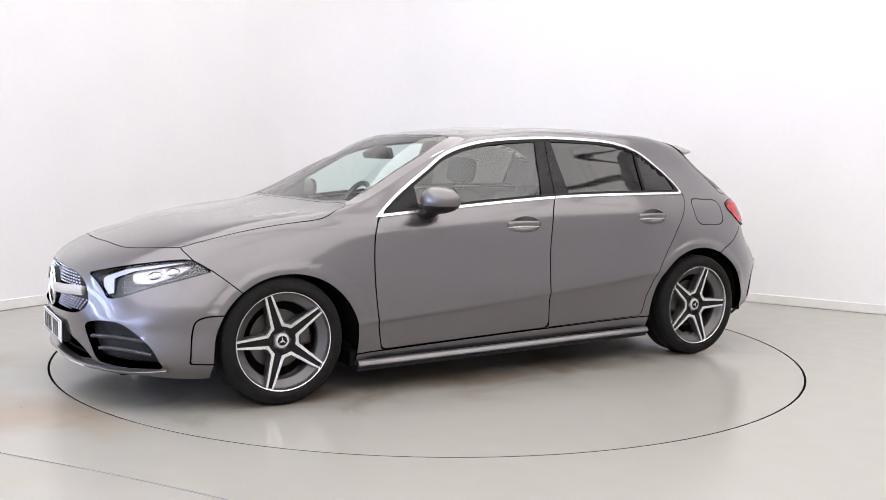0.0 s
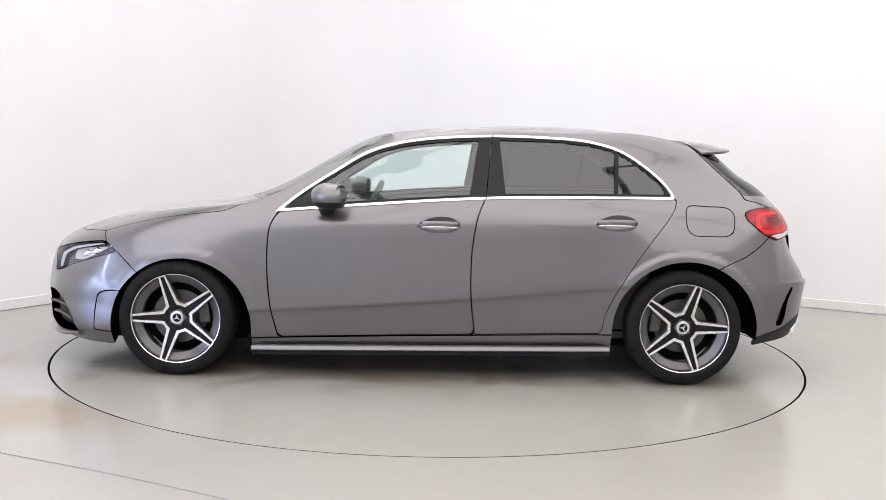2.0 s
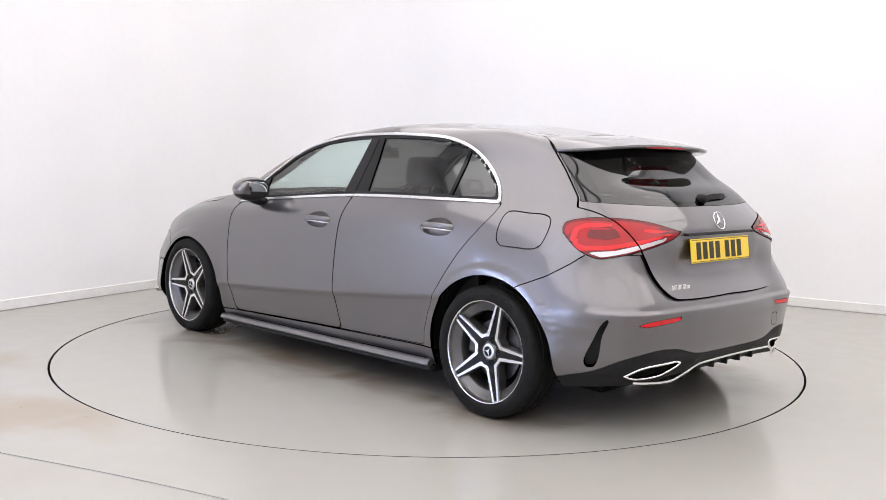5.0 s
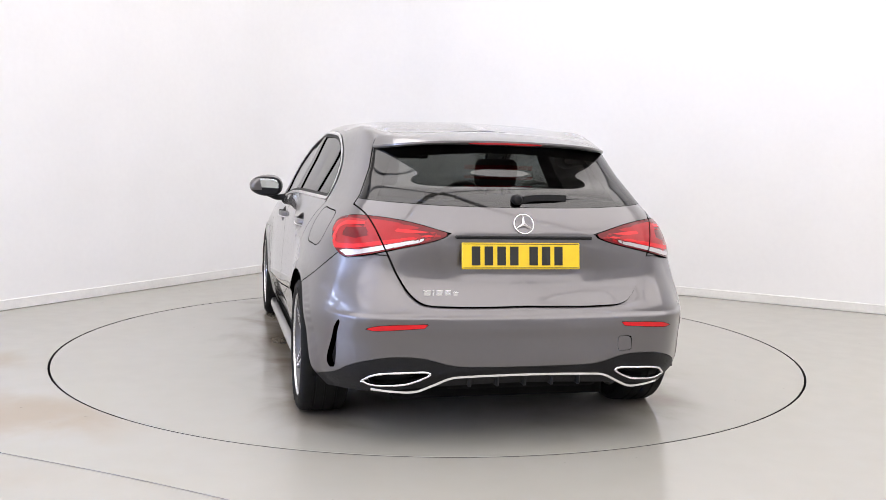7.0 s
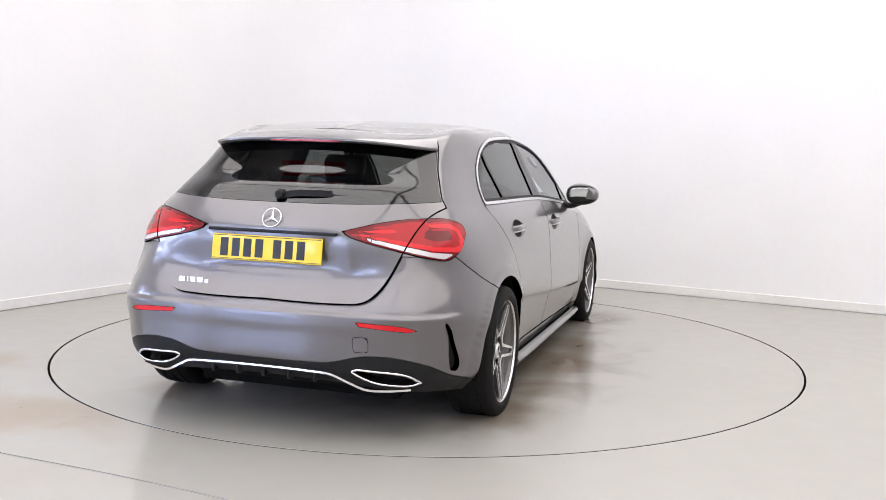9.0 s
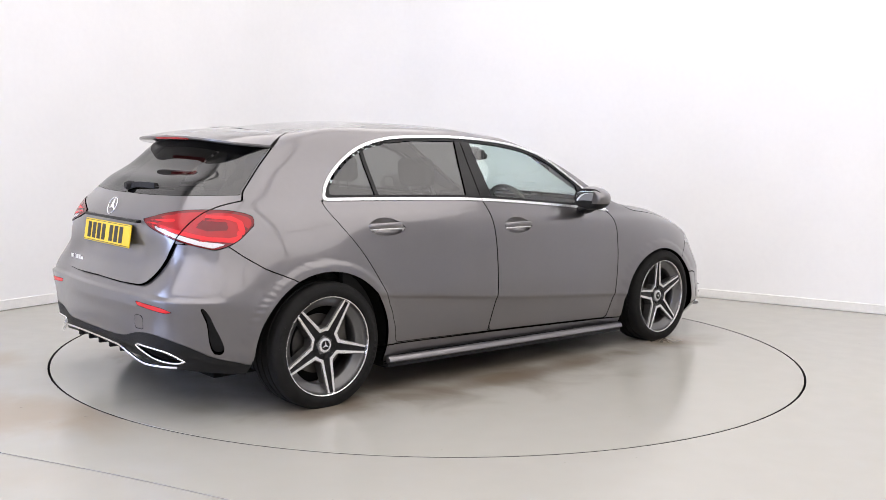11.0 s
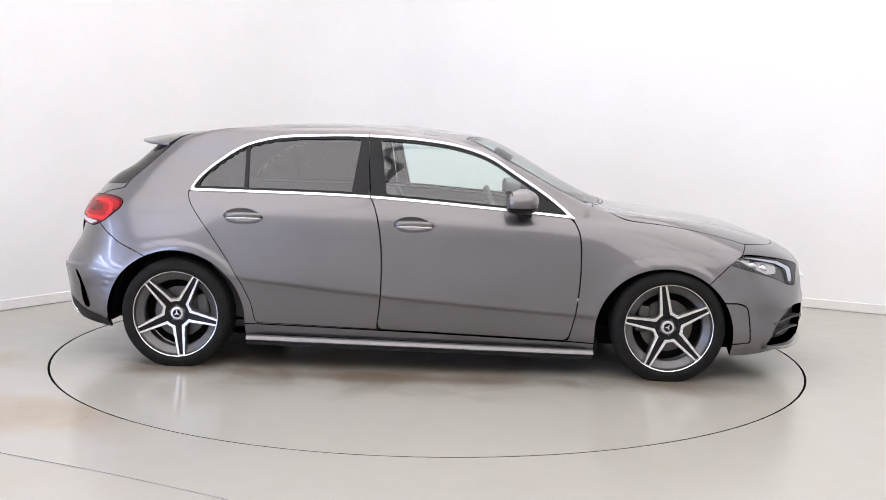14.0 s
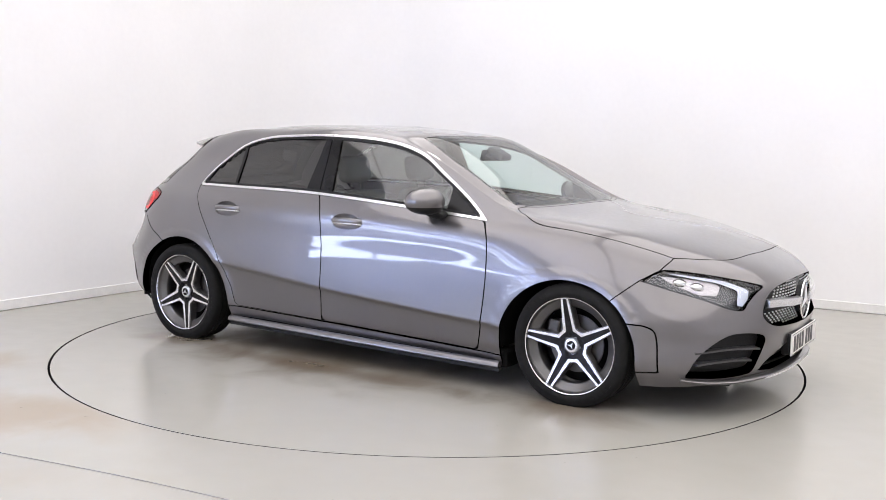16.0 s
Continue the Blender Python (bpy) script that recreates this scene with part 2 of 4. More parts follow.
BELT = [(1.812, 0, 0.842), (1.782, 0.3, 0.836), (1.702, 0.5, 0.837), (1.5, 0.675, 0.856), (1.2, 0.755, 0.884), (0.87, 0.795, 0.895), (0.3, 0.805, 0.94), (-0.25, 0.805, 0.982), (-0.9, 0.78, 1.0), (-1.38, 0.735, 1.005), (-1.74, 0.64, 1.032), (-1.84, 0.52, 1.05), (-1.895, 0.3, 1.055), (-1.91, 0, 1.055)]   # belt, mid bonnet, foot of the rear window
GLASS_LINE = [(1.05, 0, 0.963), (1.03, 0.3, 0.961), (0.985, 0.5, 0.958), (0.93, 0.62, 0.963), (0.82, 0.69, 0.9778), (0.55, 0.69, 1.1405), (0.15, 0.705, 1.1555), (-0.27, 0.715, 1.16), (-0.85, 0.695, 1.165), (-1.28, 0.655, 1.15), (-1.615, 0.59, 1.14), (-1.73, 0.48, 1.13), (-1.765, 0.28, 1.13), (-1.78, 0, 1.13)]   # foot of the windscreen, middle of the side glass
RAIL = [(0.36, 0, 1.3148), (0.35, 0.25, 1.3118), (0.315, 0.42, 1.3048), (0.27, 0.5, 1.2968), (0.21, 0.557, 1.2948), (0.13, 0.588, 1.3078), (-0.05, 0.605, 1.317), (-0.3, 0.615, 1.335), (-0.8, 0.605, 1.332), (-1.17, 0.575, 1.334), (-1.43, 0.525, 1.297), (-1.532, 0.42, 1.297), (-1.562, 0.25, 1.303), (-1.572, 0, 1.307)]   # top of the windscreen, roof rail, roof's rear edge
ROOF_LINE = [(0.1, 0, 1.3617), (0.1, 0.2, 1.3587), (0.08, 0.33, 1.3527), (0.05, 0.41, 1.3467), (0.02, 0.455, 1.3427), (-0.03, 0.485, 1.3427), (-0.12, 0.5, 1.3515), (-0.35, 0.505, 1.3695), (-0.8, 0.495, 1.3695), (-1.08, 0.47, 1.351), (-1.34, 0.42, 1.321), (-1.4148, 0.33, 1.317), (-1.4348, 0.2, 1.321), (-1.4448, 0, 1.324)]
ROOF_CENTRE = [(-0.05, 0, 1.3787), (-0.06, 0, 1.3797), (-0.08, 0, 1.3817), (-0.1, 0, 1.3837), (-0.12, 0, 1.3857), (-0.15, 0, 1.3877), (-0.25, 0, 1.3885), (-0.45, 0, 1.3945), (-0.8, 0, 1.3925), (-1.05, 0, 1.377), (-1.25, 0, 1.356), (-1.3, 0, 1.349), (-1.33, 0, 1.345), (-1.35, 0, 1.342)]
LINES = [BOTTOM_EDGE, SKIRT_LINE, UNDER_CREASE, CREASE, OVER_CREASE, WAIST, SHOULDER, BELT, GLASS_LINE, RAIL, ROOF_LINE, ROOF_CENTRE]


def skin(per_u=16, per_v=12):
    """The whole skin of the car as one fine sheet."""
    rows = [spline([(l[0][0] * 2 - l[1][0] * 1.0 - (l[0][0] - l[1][0]), -l[1][1], l[1][2])] + l + [(l[-2][0], -l[-2][1], l[-2][2])], per_u)[per_u:-per_u] for l in LINES]
    rows = np.array(rows)
    G = np.array([spline(list(rows[:, i]), per_v) for i in range(rows.shape[1])])   # columns x levels
    G[0, :, 1] = G[-1, :, 1] = 0
    du = np.gradient(G, axis=0)
    dv = np.gradient(G, axis=1)
    N = np.cross(du, dv)
    N /= np.maximum(np.linalg.norm(N, axis=2, keepdims=True), 1e-12)
    N[:, -1] = (0, 0, 1)
    for e in (0, -1):
        N[e, :, 1] = 0
    N /= np.maximum(np.linalg.norm(N, axis=2, keepdims=True), 1e-12)
    nu, nv = G.shape[:2]
    if N[nu // 2, nv // 3, 1] < 0:
        N = -N
        N[:, -1] = (0, 0, 1)
    i, j = np.meshgrid(np.arange(nu - 1), np.arange(nv - 1), indexing="ij")
    a, b, c, d = i * nv + j, (i + 1) * nv + j, (i + 1) * nv + j + 1, i * nv + j + 1
    T = np.concatenate([np.stack([a, b, c], -1).reshape(-1, 3), np.stack([a, c, d], -1).reshape(-1, 3)])
    V, N = G.reshape(-1, 3), N.reshape(-1, 3)
    fn = np.cross(V[T[:, 1]] - V[T[:, 0]], V[T[:, 2]] - V[T[:, 0]])
    if (fn * N[T[:, 0]]).sum() < 0:
        T = T[:, ::-1]
    k = len(V)
    V2, N2 = V * (1, -1, 1), N * (1, -1, 1)
    return Sheet(np.concatenate([V, V2]), np.concatenate([N, N2]), np.concatenate([T, T[:, ::-1] + k]))


SKIN = skin()


def skin_at(axis, a, b, sign=1):
    """How far out the skin lies along an axis (0: x, 2: z) at two other coordinates: (y, z) or (x, y)."""
    others = (1, 2) if axis == 0 else (0, 1)
    d = (SKIN.V[:, others[0]] - a) ** 2 + (SKIN.V[:, others[1]] - b) ** 2
    near = np.argsort(np.where(SKIN.V[:, axis] * sign > 0, d, 9.0))[:6]
    w = 1 / (d[near] + 1e-6)
    return float((SKIN.V[near, axis] * w).sum() / w.sum())


# ---------- the studio ----------
TURN = -31.4                                # the walls' turn
CORNER = pose(-1.05, 4.38, 0, 0, 0, TURN)   # back corner; its X runs along one wall, its -Y along the other
TABLE_R = 2.262


PLINTH = mat("scuffed_white_plinth_paint", (0.76, 0.755, 0.74), 0.5, 0, 0, 0.07, 3.0, 0.03, 60)


def room():
    H, L, W2 = 4.2, 13.0, 13.0
    r = 1.0
    # floor with a round hole for the turntable
    bm = bmesh.new()
    n = 160
    inner = [bm.verts.new((TABLE_R * 1.0 * math.cos(2 * math.pi * k / n) , TABLE_R * math.sin(2 * math.pi * k / n), 0)) for k in range(n)]
    outer = [bm.verts.new((14 * math.cos(2 * math.pi * k / n), 14 * math.sin(2 * math.pi * k / n), 0)) for k in range(n)]
    for k in range(n):
        j = (k + 1) % n
        bm.faces.new((inner[k], outer[k], outer[j], inner[j]))
    floor = part("floor", bm, FLOOR)
    tagged(floor, "pale grey painted concrete floor with faint stains", "floor", kind="structure")
    bm = bmesh.new()
    bmesh.ops.create_circle(bm, cap_ends=True, segments=96, radius=TABLE_R + 0.02, matrix=Matrix.Translation((0, 0, -0.12)))
    tagged(part("pit", bm, UNDER), "dark pit under the turntable", "pit", kind="structure")
    # the gap's darkness is put into the colour of its outer wall
    tagged(part("black_gap_wall", lathe_bm([(TABLE_R, -.002), (TABLE_R, -.12), (TABLE_R + .02, -.12), (TABLE_R + .02, -.002)], 160, "z"), UNDER), "gap wall round the turntable, coloured black to darken the gap", "pit", kind="structure")
    # back walls with a rounded corner, one sheet of plaster
    pts = [(0, -L)] + [(r - r * math.cos(a), -r + r * math.sin(a)) for a in np.linspace(0, math.pi / 2, 14)] + [(W2, 0)]
    bm = bmesh.new()
    rows = []
    for off in (0.0, -0.15):
        P = []
        for i, (x, y) in enumerate(pts):
            a = pts[max(i - 1, 0)]
            b = pts[min(i + 1, len(pts) - 1)]
            d = Vector((b[0] - a[0], b[1] - a[1], 0)).normalized()
            nrm = Vector((d.y, -d.x, 0))
            P.append(Vector((x, y, 0)) + nrm * off)
        rows.append(([bm.verts.new(p) for p in P], [bm.verts.new(p + Vector((0, 0, H))) for p in P]))
    (a0, a1), (b0, b1) = rows
    for k in range(len(pts) - 1):
        bm.faces.new((a0[k], a0[k + 1], a1[k + 1], a1[k]))
        bm.faces.new((b0[k + 1], b0[k], b1[k], b1[k + 1]))
        bm.faces.new((a1[k], a1[k + 1], b1[k + 1], b1[k]))
    bmesh.ops.recalc_face_normals(bm, faces=bm.faces[:])
    tagged(part("wall_back", bm, WALL_PAINT, m=CORNER, smooth=30), "white painted studio walls meeting in a rounded corner", "wall", kind="structure")
    # plinth along the foot of the walls
    path = [(x, y, 0) for x, y in pts]
    bm = sweep_bm(path, section=[(0, .004), (0.013, .004), (0.013, 0.074), (0.010, 0.077), (0, 0.077)])
    tagged(part("baseboard", bm, PLINTH, m=CORNER), "white painted plinth along the foot of the walls", "baseboard", kind="structure")
    bm = box_bm(-0.2, W2 + 0.2, -L - 0.2, 0.2, H, H + 0.15)
    tagged(part("ceiling", bm, WALL_PAINT, m=CORNER), "white painted studio ceiling", "ceiling", kind="structure")
    bm = box_bm(W2, W2 + 0.15, -L, 0, 0, H)
    tagged(part("wall_right", bm, WALL_PAINT, m=CORNER), "white painted wall", "wall", kind="structure")
    bm = box_bm(-0.15, W2 + 0.15, -L - 0.15, -L, 0, H)
    tagged(part("wall_front", bm, WALL_PAINT, m=CORNER), "white painted wall", "wall", kind="structure")


# added panel out of view, standing in for the studio's overhead light
def added_light_panel(m, w, l):
    ob = tagged(new("added_light_panel"), "added white light panel, out of view under the ceiling", "ceiling light", "ceiling lights")
    ob.matrix_basis = m
    part("frame", box_bm(-w / 2 - .03, w / 2 + .03, -l / 2 - .03, l / 2 + .03, -.05, 0), WALL_PAINT, ob)
    part("diffuser", box_bm(-w / 2, w / 2, -l / 2, l / 2, -.056, -.051), PANEL_GLOW, ob)
    return ob


PANEL_GLOW = glow_mat("light_panel_glow", (1.0, 0.957, 0.947), CEILING_POWER)


def floor_mat(name, color, stains, rough=0.21, stain_shade_color=(0.15, 0.115, 0.08)):
    """Painted concrete with soft blotches, fine dirt, scuffs and brown stains, some deepened with painted-in shade;
    stains: (x, y, reach x, reach y, strength).
    """
    m = mat(name, color, rough, 0, 0, 0.03, 0.5)
    n, l = m.node_tree.nodes, m.node_tree.links
    b = n["Principled BSDF"]
    base = b.inputs["Base Color"].links[0].from_socket
    tc = n.new("ShaderNodeTexCoord")
    cloud = n.new("ShaderNodeTexNoise")
    cloud.inputs["Scale"].default_value, cloud.inputs["Detail"].default_value, cloud.inputs["Distortion"].default_value = 2.2, 8, 0.6
    l.new(tc.outputs["Object"], cloud.inputs["Vector"])
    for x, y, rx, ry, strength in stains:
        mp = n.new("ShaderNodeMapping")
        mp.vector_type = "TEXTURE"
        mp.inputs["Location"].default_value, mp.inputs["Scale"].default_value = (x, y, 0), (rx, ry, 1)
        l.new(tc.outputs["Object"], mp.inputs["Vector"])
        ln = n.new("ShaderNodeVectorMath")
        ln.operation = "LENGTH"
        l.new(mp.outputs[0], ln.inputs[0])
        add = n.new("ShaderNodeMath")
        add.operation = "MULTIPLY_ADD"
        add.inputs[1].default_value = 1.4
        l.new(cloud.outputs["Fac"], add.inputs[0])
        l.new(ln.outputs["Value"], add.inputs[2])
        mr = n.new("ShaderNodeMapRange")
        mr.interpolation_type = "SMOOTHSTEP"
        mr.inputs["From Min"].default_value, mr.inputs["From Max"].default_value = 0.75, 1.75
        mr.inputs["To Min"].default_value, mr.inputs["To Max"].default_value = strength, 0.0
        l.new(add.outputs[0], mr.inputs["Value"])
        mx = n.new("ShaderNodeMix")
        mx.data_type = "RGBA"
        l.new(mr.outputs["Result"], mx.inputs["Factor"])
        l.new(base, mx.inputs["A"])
        mx.inputs["B"].default_value = (*stain_shade_color, 1)
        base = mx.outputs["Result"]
    # small dark specks
    spots = n.new("ShaderNodeTexNoise")
    spots.inputs["Scale"].default_value, spots.inputs["Detail"].default_value = 26, 2
    l.new(tc.outputs["Object"], spots.inputs["Vector"])
    mr = n.new("ShaderNodeMapRange")
    mr.inputs["From Min"].default_value, mr.inputs["From Max"].default_value = 0.75, 0.80
    mr.inputs["To Max"].default_value = 0.5
    l.new(spots.outputs["Fac"], mr.inputs["Value"])
    mx = n.new("ShaderNodeMix")
    mx.data_type = "RGBA"
    l.new(mr.outputs["Result"], mx.inputs["Factor"])
    l.new(base, mx.inputs["A"])
    mx.inputs["B"].default_value = (0.15, 0.14, 0.125, 1)
    l.new(mx.outputs["Result"], b.inputs["Base Color"])
    return m


JOINT = mat("joint_filler", (0.29, 0.28, 0.27), 0.7)
FLOOR = floor_mat("painted_concrete", (0.360, 0.348, 0.315), [(-2.0, -1.75, 1.2, .45, .6), (-2.75, -.65, .8, .32, .5), (-2.3, -2.6, 1.3, .3, .4), (-3.3, -1.3, .9, .5, .4)], 0.21, (0.30, 0.225, 0.145))
# wheel and sill stains; the wide middle pair also paints in under-car shade
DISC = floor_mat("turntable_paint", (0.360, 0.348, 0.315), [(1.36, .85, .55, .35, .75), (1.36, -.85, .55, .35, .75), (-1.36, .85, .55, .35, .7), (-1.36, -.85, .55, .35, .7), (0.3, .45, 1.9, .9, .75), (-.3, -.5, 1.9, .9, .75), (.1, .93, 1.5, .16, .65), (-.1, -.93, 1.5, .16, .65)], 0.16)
room()


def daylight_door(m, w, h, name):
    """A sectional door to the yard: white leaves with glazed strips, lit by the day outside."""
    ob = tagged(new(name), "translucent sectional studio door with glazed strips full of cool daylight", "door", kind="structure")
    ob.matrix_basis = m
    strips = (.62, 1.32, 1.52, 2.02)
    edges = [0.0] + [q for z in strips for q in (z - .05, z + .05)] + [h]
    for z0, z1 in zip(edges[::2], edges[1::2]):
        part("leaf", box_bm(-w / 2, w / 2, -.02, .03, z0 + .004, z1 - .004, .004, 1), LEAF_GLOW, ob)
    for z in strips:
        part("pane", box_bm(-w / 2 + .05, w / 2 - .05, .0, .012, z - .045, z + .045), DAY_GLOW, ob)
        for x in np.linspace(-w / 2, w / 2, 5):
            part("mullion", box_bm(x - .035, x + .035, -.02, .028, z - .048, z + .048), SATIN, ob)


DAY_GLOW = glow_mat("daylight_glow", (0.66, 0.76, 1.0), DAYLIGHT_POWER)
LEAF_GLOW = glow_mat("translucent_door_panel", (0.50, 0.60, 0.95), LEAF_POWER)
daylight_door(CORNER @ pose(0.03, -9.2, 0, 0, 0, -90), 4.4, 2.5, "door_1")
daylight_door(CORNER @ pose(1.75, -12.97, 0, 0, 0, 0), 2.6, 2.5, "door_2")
P = spline([(-1.75, -2.28, .0035), (-1.18, -2.53, .0035), (-.70, -2.77, .0035), (.2, -3.25, .0035)], 6)
tagged(part("floor_joint", sweep_bm(P, section=[(-.001, -.003), (.001, -.003), (.001, .0003), (-.001, .0003)]), JOINT), "thin grey joint line in the floor", "floor joint", kind="structure")
first = added_light_panel(CORNER @ pose(2.3, -2.3, 4.2), 3.55, 3.95)
for k in range(1, 9):
    copy_thing(first, CORNER @ pose(2.3 + 3.7 * (k % 3), -2.3 - 4.1 * (k // 3), 4.2))
turntable = tagged(new("turntable"), "round grey floor turntable flush with the studio floor", "turntable")
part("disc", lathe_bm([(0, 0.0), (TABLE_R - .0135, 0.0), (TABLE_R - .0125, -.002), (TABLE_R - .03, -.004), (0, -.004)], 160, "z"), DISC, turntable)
# disc side coloured black as well, so the gap reads dark
part("edge_band", lathe_bm([(TABLE_R - .05, -.0045), (TABLE_R - .0125, -.0025), (TABLE_R - .0125, -.05), (TABLE_R - .05, -.05)], 160, "z"), UNDER, turntable, "disc edge coloured black to darken the gap")
part("pedestal", lathe_bm([(0, -.05), (.3, -.05), (.3, -.119), (0, -.119)], 48, "z"), UNDER, turntable)


# ---------- car materials ----------
FRONT_GLASS = glass_mat("green_tinted_glass", (0.84, 0.94, 0.915), 0, 0.11)
REAR_GLASS = glass_mat("dark_privacy_glass", (0.125, 0.122, 0.117), 0, 0.10)
LENS = glass_mat("clear_lamp_lens", (0.93, 0.95, 0.97), 0, 0.05)
RED_LENS = mat("red_lamp_lens", (0.34, 0.005, 0.009), 0.2, 0, 0.15, 0.1, 25, 0, 100, 0.35)
DARK_RED = mat("dark_red_lamp_lens", (0.13, 0.003, 0.006), 0.15, 0, 0.2, 0.1, 25, 0, 100, 0.35)
BRIGHT_RED = mat("bright_red_light_guide", (0.64, 0.010, 0.016), 0.25, 0, 0.15, 0.05, 40, 0, 100, 0.35)
CLEAR_WHITE = mat("frosted_white_lamp_band", (0.58, 0.54, 0.55), 0.2, 0.3, 0.6, 0.15, 160)
DRL = mat("white_light_guide", (0.62, 0.66, 0.76), 0.2, 0.2, 0.5, 0.03, 60)
LAMP_BLACK = mat("lamp_housing_dark", (0.075, 0.077, 0.083), 0.2, 0.4, 0, 0.2, 40)
PLATE_YELLOW = mat("yellow_reflective_plate", (0.80, 0.56, 0.012), 0.4, 0, 0.3, 0.04, 40)
PLATE_WHITE = mat("white_reflective_plate", (0.78, 0.78, 0.76), 0.4, 0, 0.3, 0.04, 40)
INK = mat("black_ink", (0.012, 0.012, 0.012), 0.4)
MIRROR = mat("mirror_glass", (0.58, 0.61, 0.62), 0.02, 1.0, 0, 0.0)
SEAT = mat("black_artificial_leather", (0.085, 0.08, 0.076), 0.55, 0, 0, 0.15, 20, 0.2, 250)
LINER = mat("grey_headliner_cloth", (0.42, 0.41, 0.39), 0.9, 0, 0, 0.06, 60, 0.1, 500)
DASH = mat("dark_dashboard", (0.02, 0.02, 0.021), 0.6, 0, 0, 0.1, 30, 0.1, 500)

car = tagged(new("car"), "grey metallic five-door hatchback with tinted rear glass on the turntable", "car")


# ---------- cutting the skin into panels ----------
def side(s):
    return np.stack([s.V[:, 0], s.V[:, 2]], 1), 0.3 - np.abs(s.V[:, 1])


def left_side(s):
    return np.stack([s.V[:, 0], s.V[:, 2]], 1), 0.3 - s.V[:, 1]


def profile(s):
    return np.stack([s.V[:, 0], s.V[:, 2]], 1), np.full(len(s.V), -9.0)


def rear(s):
    return np.stack([np.abs(s.V[:, 1]), s.V[:, 2]], 1), s.V[:, 0] + 1.3


def front(s):
    return np.stack([np.abs(s.V[:, 1]), s.V[:, 2]], 1), 1.3 - s.V[:, 0]


def plan(s):
    return np.stack([s.V[:, 0], np.abs(s.V[:, 1])], 1), 0.6 - s.V[:, 2]


def nose(s):
    return np.stack([np.abs(s.V[:, 1]) - s.V[:, 0], s.V[:, 2]], 1), 1.5 - s.V[:, 0]


def tail(s):
    return np.stack([np.abs(s.V[:, 1]) + s.V[:, 0], s.V[:, 2]], 1), s.V[:, 0] + 1.5


def depth_in(s, view, poly):
    P2, other = view(s)
    return np.maximum(field(P2, poly), other)


def gate_depth(s, poly, inset=0.0):
    """Below 0 inside an outline seen from behind and behind the tailgate's slanting shut line."""
    x, z = s.V[:, 0], s.V[:, 2]
    edge = np.interp(z, [.90, .955, 1.035, 1.245, 1.36], [-1.40, -1.745, -1.705, -1.487, -1.355])
    return np.maximum(depth_in(s, rear, poly), (x - edge + inset) * 0.8)


def split(s, view, poly, gap=0.007):
    """The piece inside the line, and the rest, with a gap between them."""
    d = depth_in(s, view, poly)
    return s.cut(d + gap / 2), s.cut(gap / 2 - d)


def arch(cx, cz, r, rz=None):
    rz = rz or r
    a = np.linspace(0, math.pi, 48)
    return np.concatenate([np.stack([cx + r * np.cos(a), cz + rz * np.sin(a)], 1), [[cx - r * 1.02, -0.3], [cx + r * 1.02, -0.3]]])


def face_normals(s):
    N = np.zeros_like(s.V)
    fn = np.cross(s.V[s.T[:, 1]] - s.V[s.T[:, 0]], s.V[s.T[:, 2]] - s.V[s.T[:, 0]])
    for k in range(3):
        np.add.at(N, s.T[:, k], fn)
    N /= np.maximum(np.linalg.norm(N, axis=1, keepdims=True), 1e-12)
    moved = np.linalg.norm(N - s.N, axis=1) > 0.05
    return np.where(moved[:, None], N, s.N)


def both(name, s, material, parent=None, label="", thick=0.012):
    """The piece of each side as a part of its own."""
    out = []
    for half in (s.left(), s.right()):
        if len(half.T):
            out.append(part_mesh(name, half.solid(name, material, thick), parent or car, label))
    return out


ARCH_F, ARCH_R = arch(1.339, 0.275, 0.374, 0.356), arch(-1.376, 0.285, 0.391, 0.380)
DLO = polygon([(.848, .884), (.848, .884), (.768, .953), (.695, 1.009), (.607, 1.069), (.517, 1.126), (.371, 1.216), (.213, 1.269), (.025, 1.301), (-.325, 1.323), (-.601, 1.32), (-.853, 1.303), (-1.041, 1.251), (-1.195, 1.151), (-1.283, 1.067), (-1.315, 1.016), (-1.327, .990), (-1.327, .990), (-1.024, .988), (-.325, .975), (.442, .920)])
DOOR_F = polygon([(.832, .885), (.832, .885), (.867, .809), (.88, .659), (.874, .507), (.855, .354), (.822, .209), (.822, .209), (-.245, .243), (-.245, .243), (-.22, .436), (-.216, .591), (-.224, .743), (-.252, .893), (-.29, .985), (-.29, .985), (0.3, 1.02)])
DOOR_R = polygon([(-.245, .243), (-.245, .243), (-.22, .436), (-.216, .591), (-.224, .743), (-.252, .893), (-.29, .985), (-.29, .985), (-.8, 1.03), (-1.332, .992), (-1.332, .992), (-1.315, .942), (-1.262, .867), (-1.166, .747), (-1.051, .578), (-.982, .453), (-.945, .361), (-.927, .263), (-.927, .263)])
SILL = [(.985, .199), (0, .231), (-.992, .257), (-1.0, .02), (.985, .02)]
FUEL = polygon([(-1.387, .955), (-1.50, .957), (-1.616, .948), (-1.642, .916), (-1.628, .821), (-1.597, .803), (-1.50, .802), (-1.408, .807), (-1.379, .839), (-1.375, .92)], True)
BONNET = polygon([(2.063, -.1), (2.063, -.1), (2.063, 0), (2.056, .16), (2.013, .44), (1.933, .556), (1.806, .676), (1.806, .676), (1.6, .719), (1.329, .755), (1.111, .769), (1.017, .73), (.945, .66), (.945, .66), (1.005, .5), (1.048, .3), (1.065, 0), (1.065, -.1), (1.065, -.1)])
SCREEN = polygon([(1.045, -.1), (1.045, -.1), (1.045, 0), (1.03, .27), (.99, .47), (.92, .632), (.92, .632), (.798, .606), (.61, .570), (.43, .549), (.228, .488), (.228, .488), (.304, .266), (.32, .06), (.322, 0), (.322, -.1), (.322, -.1)])
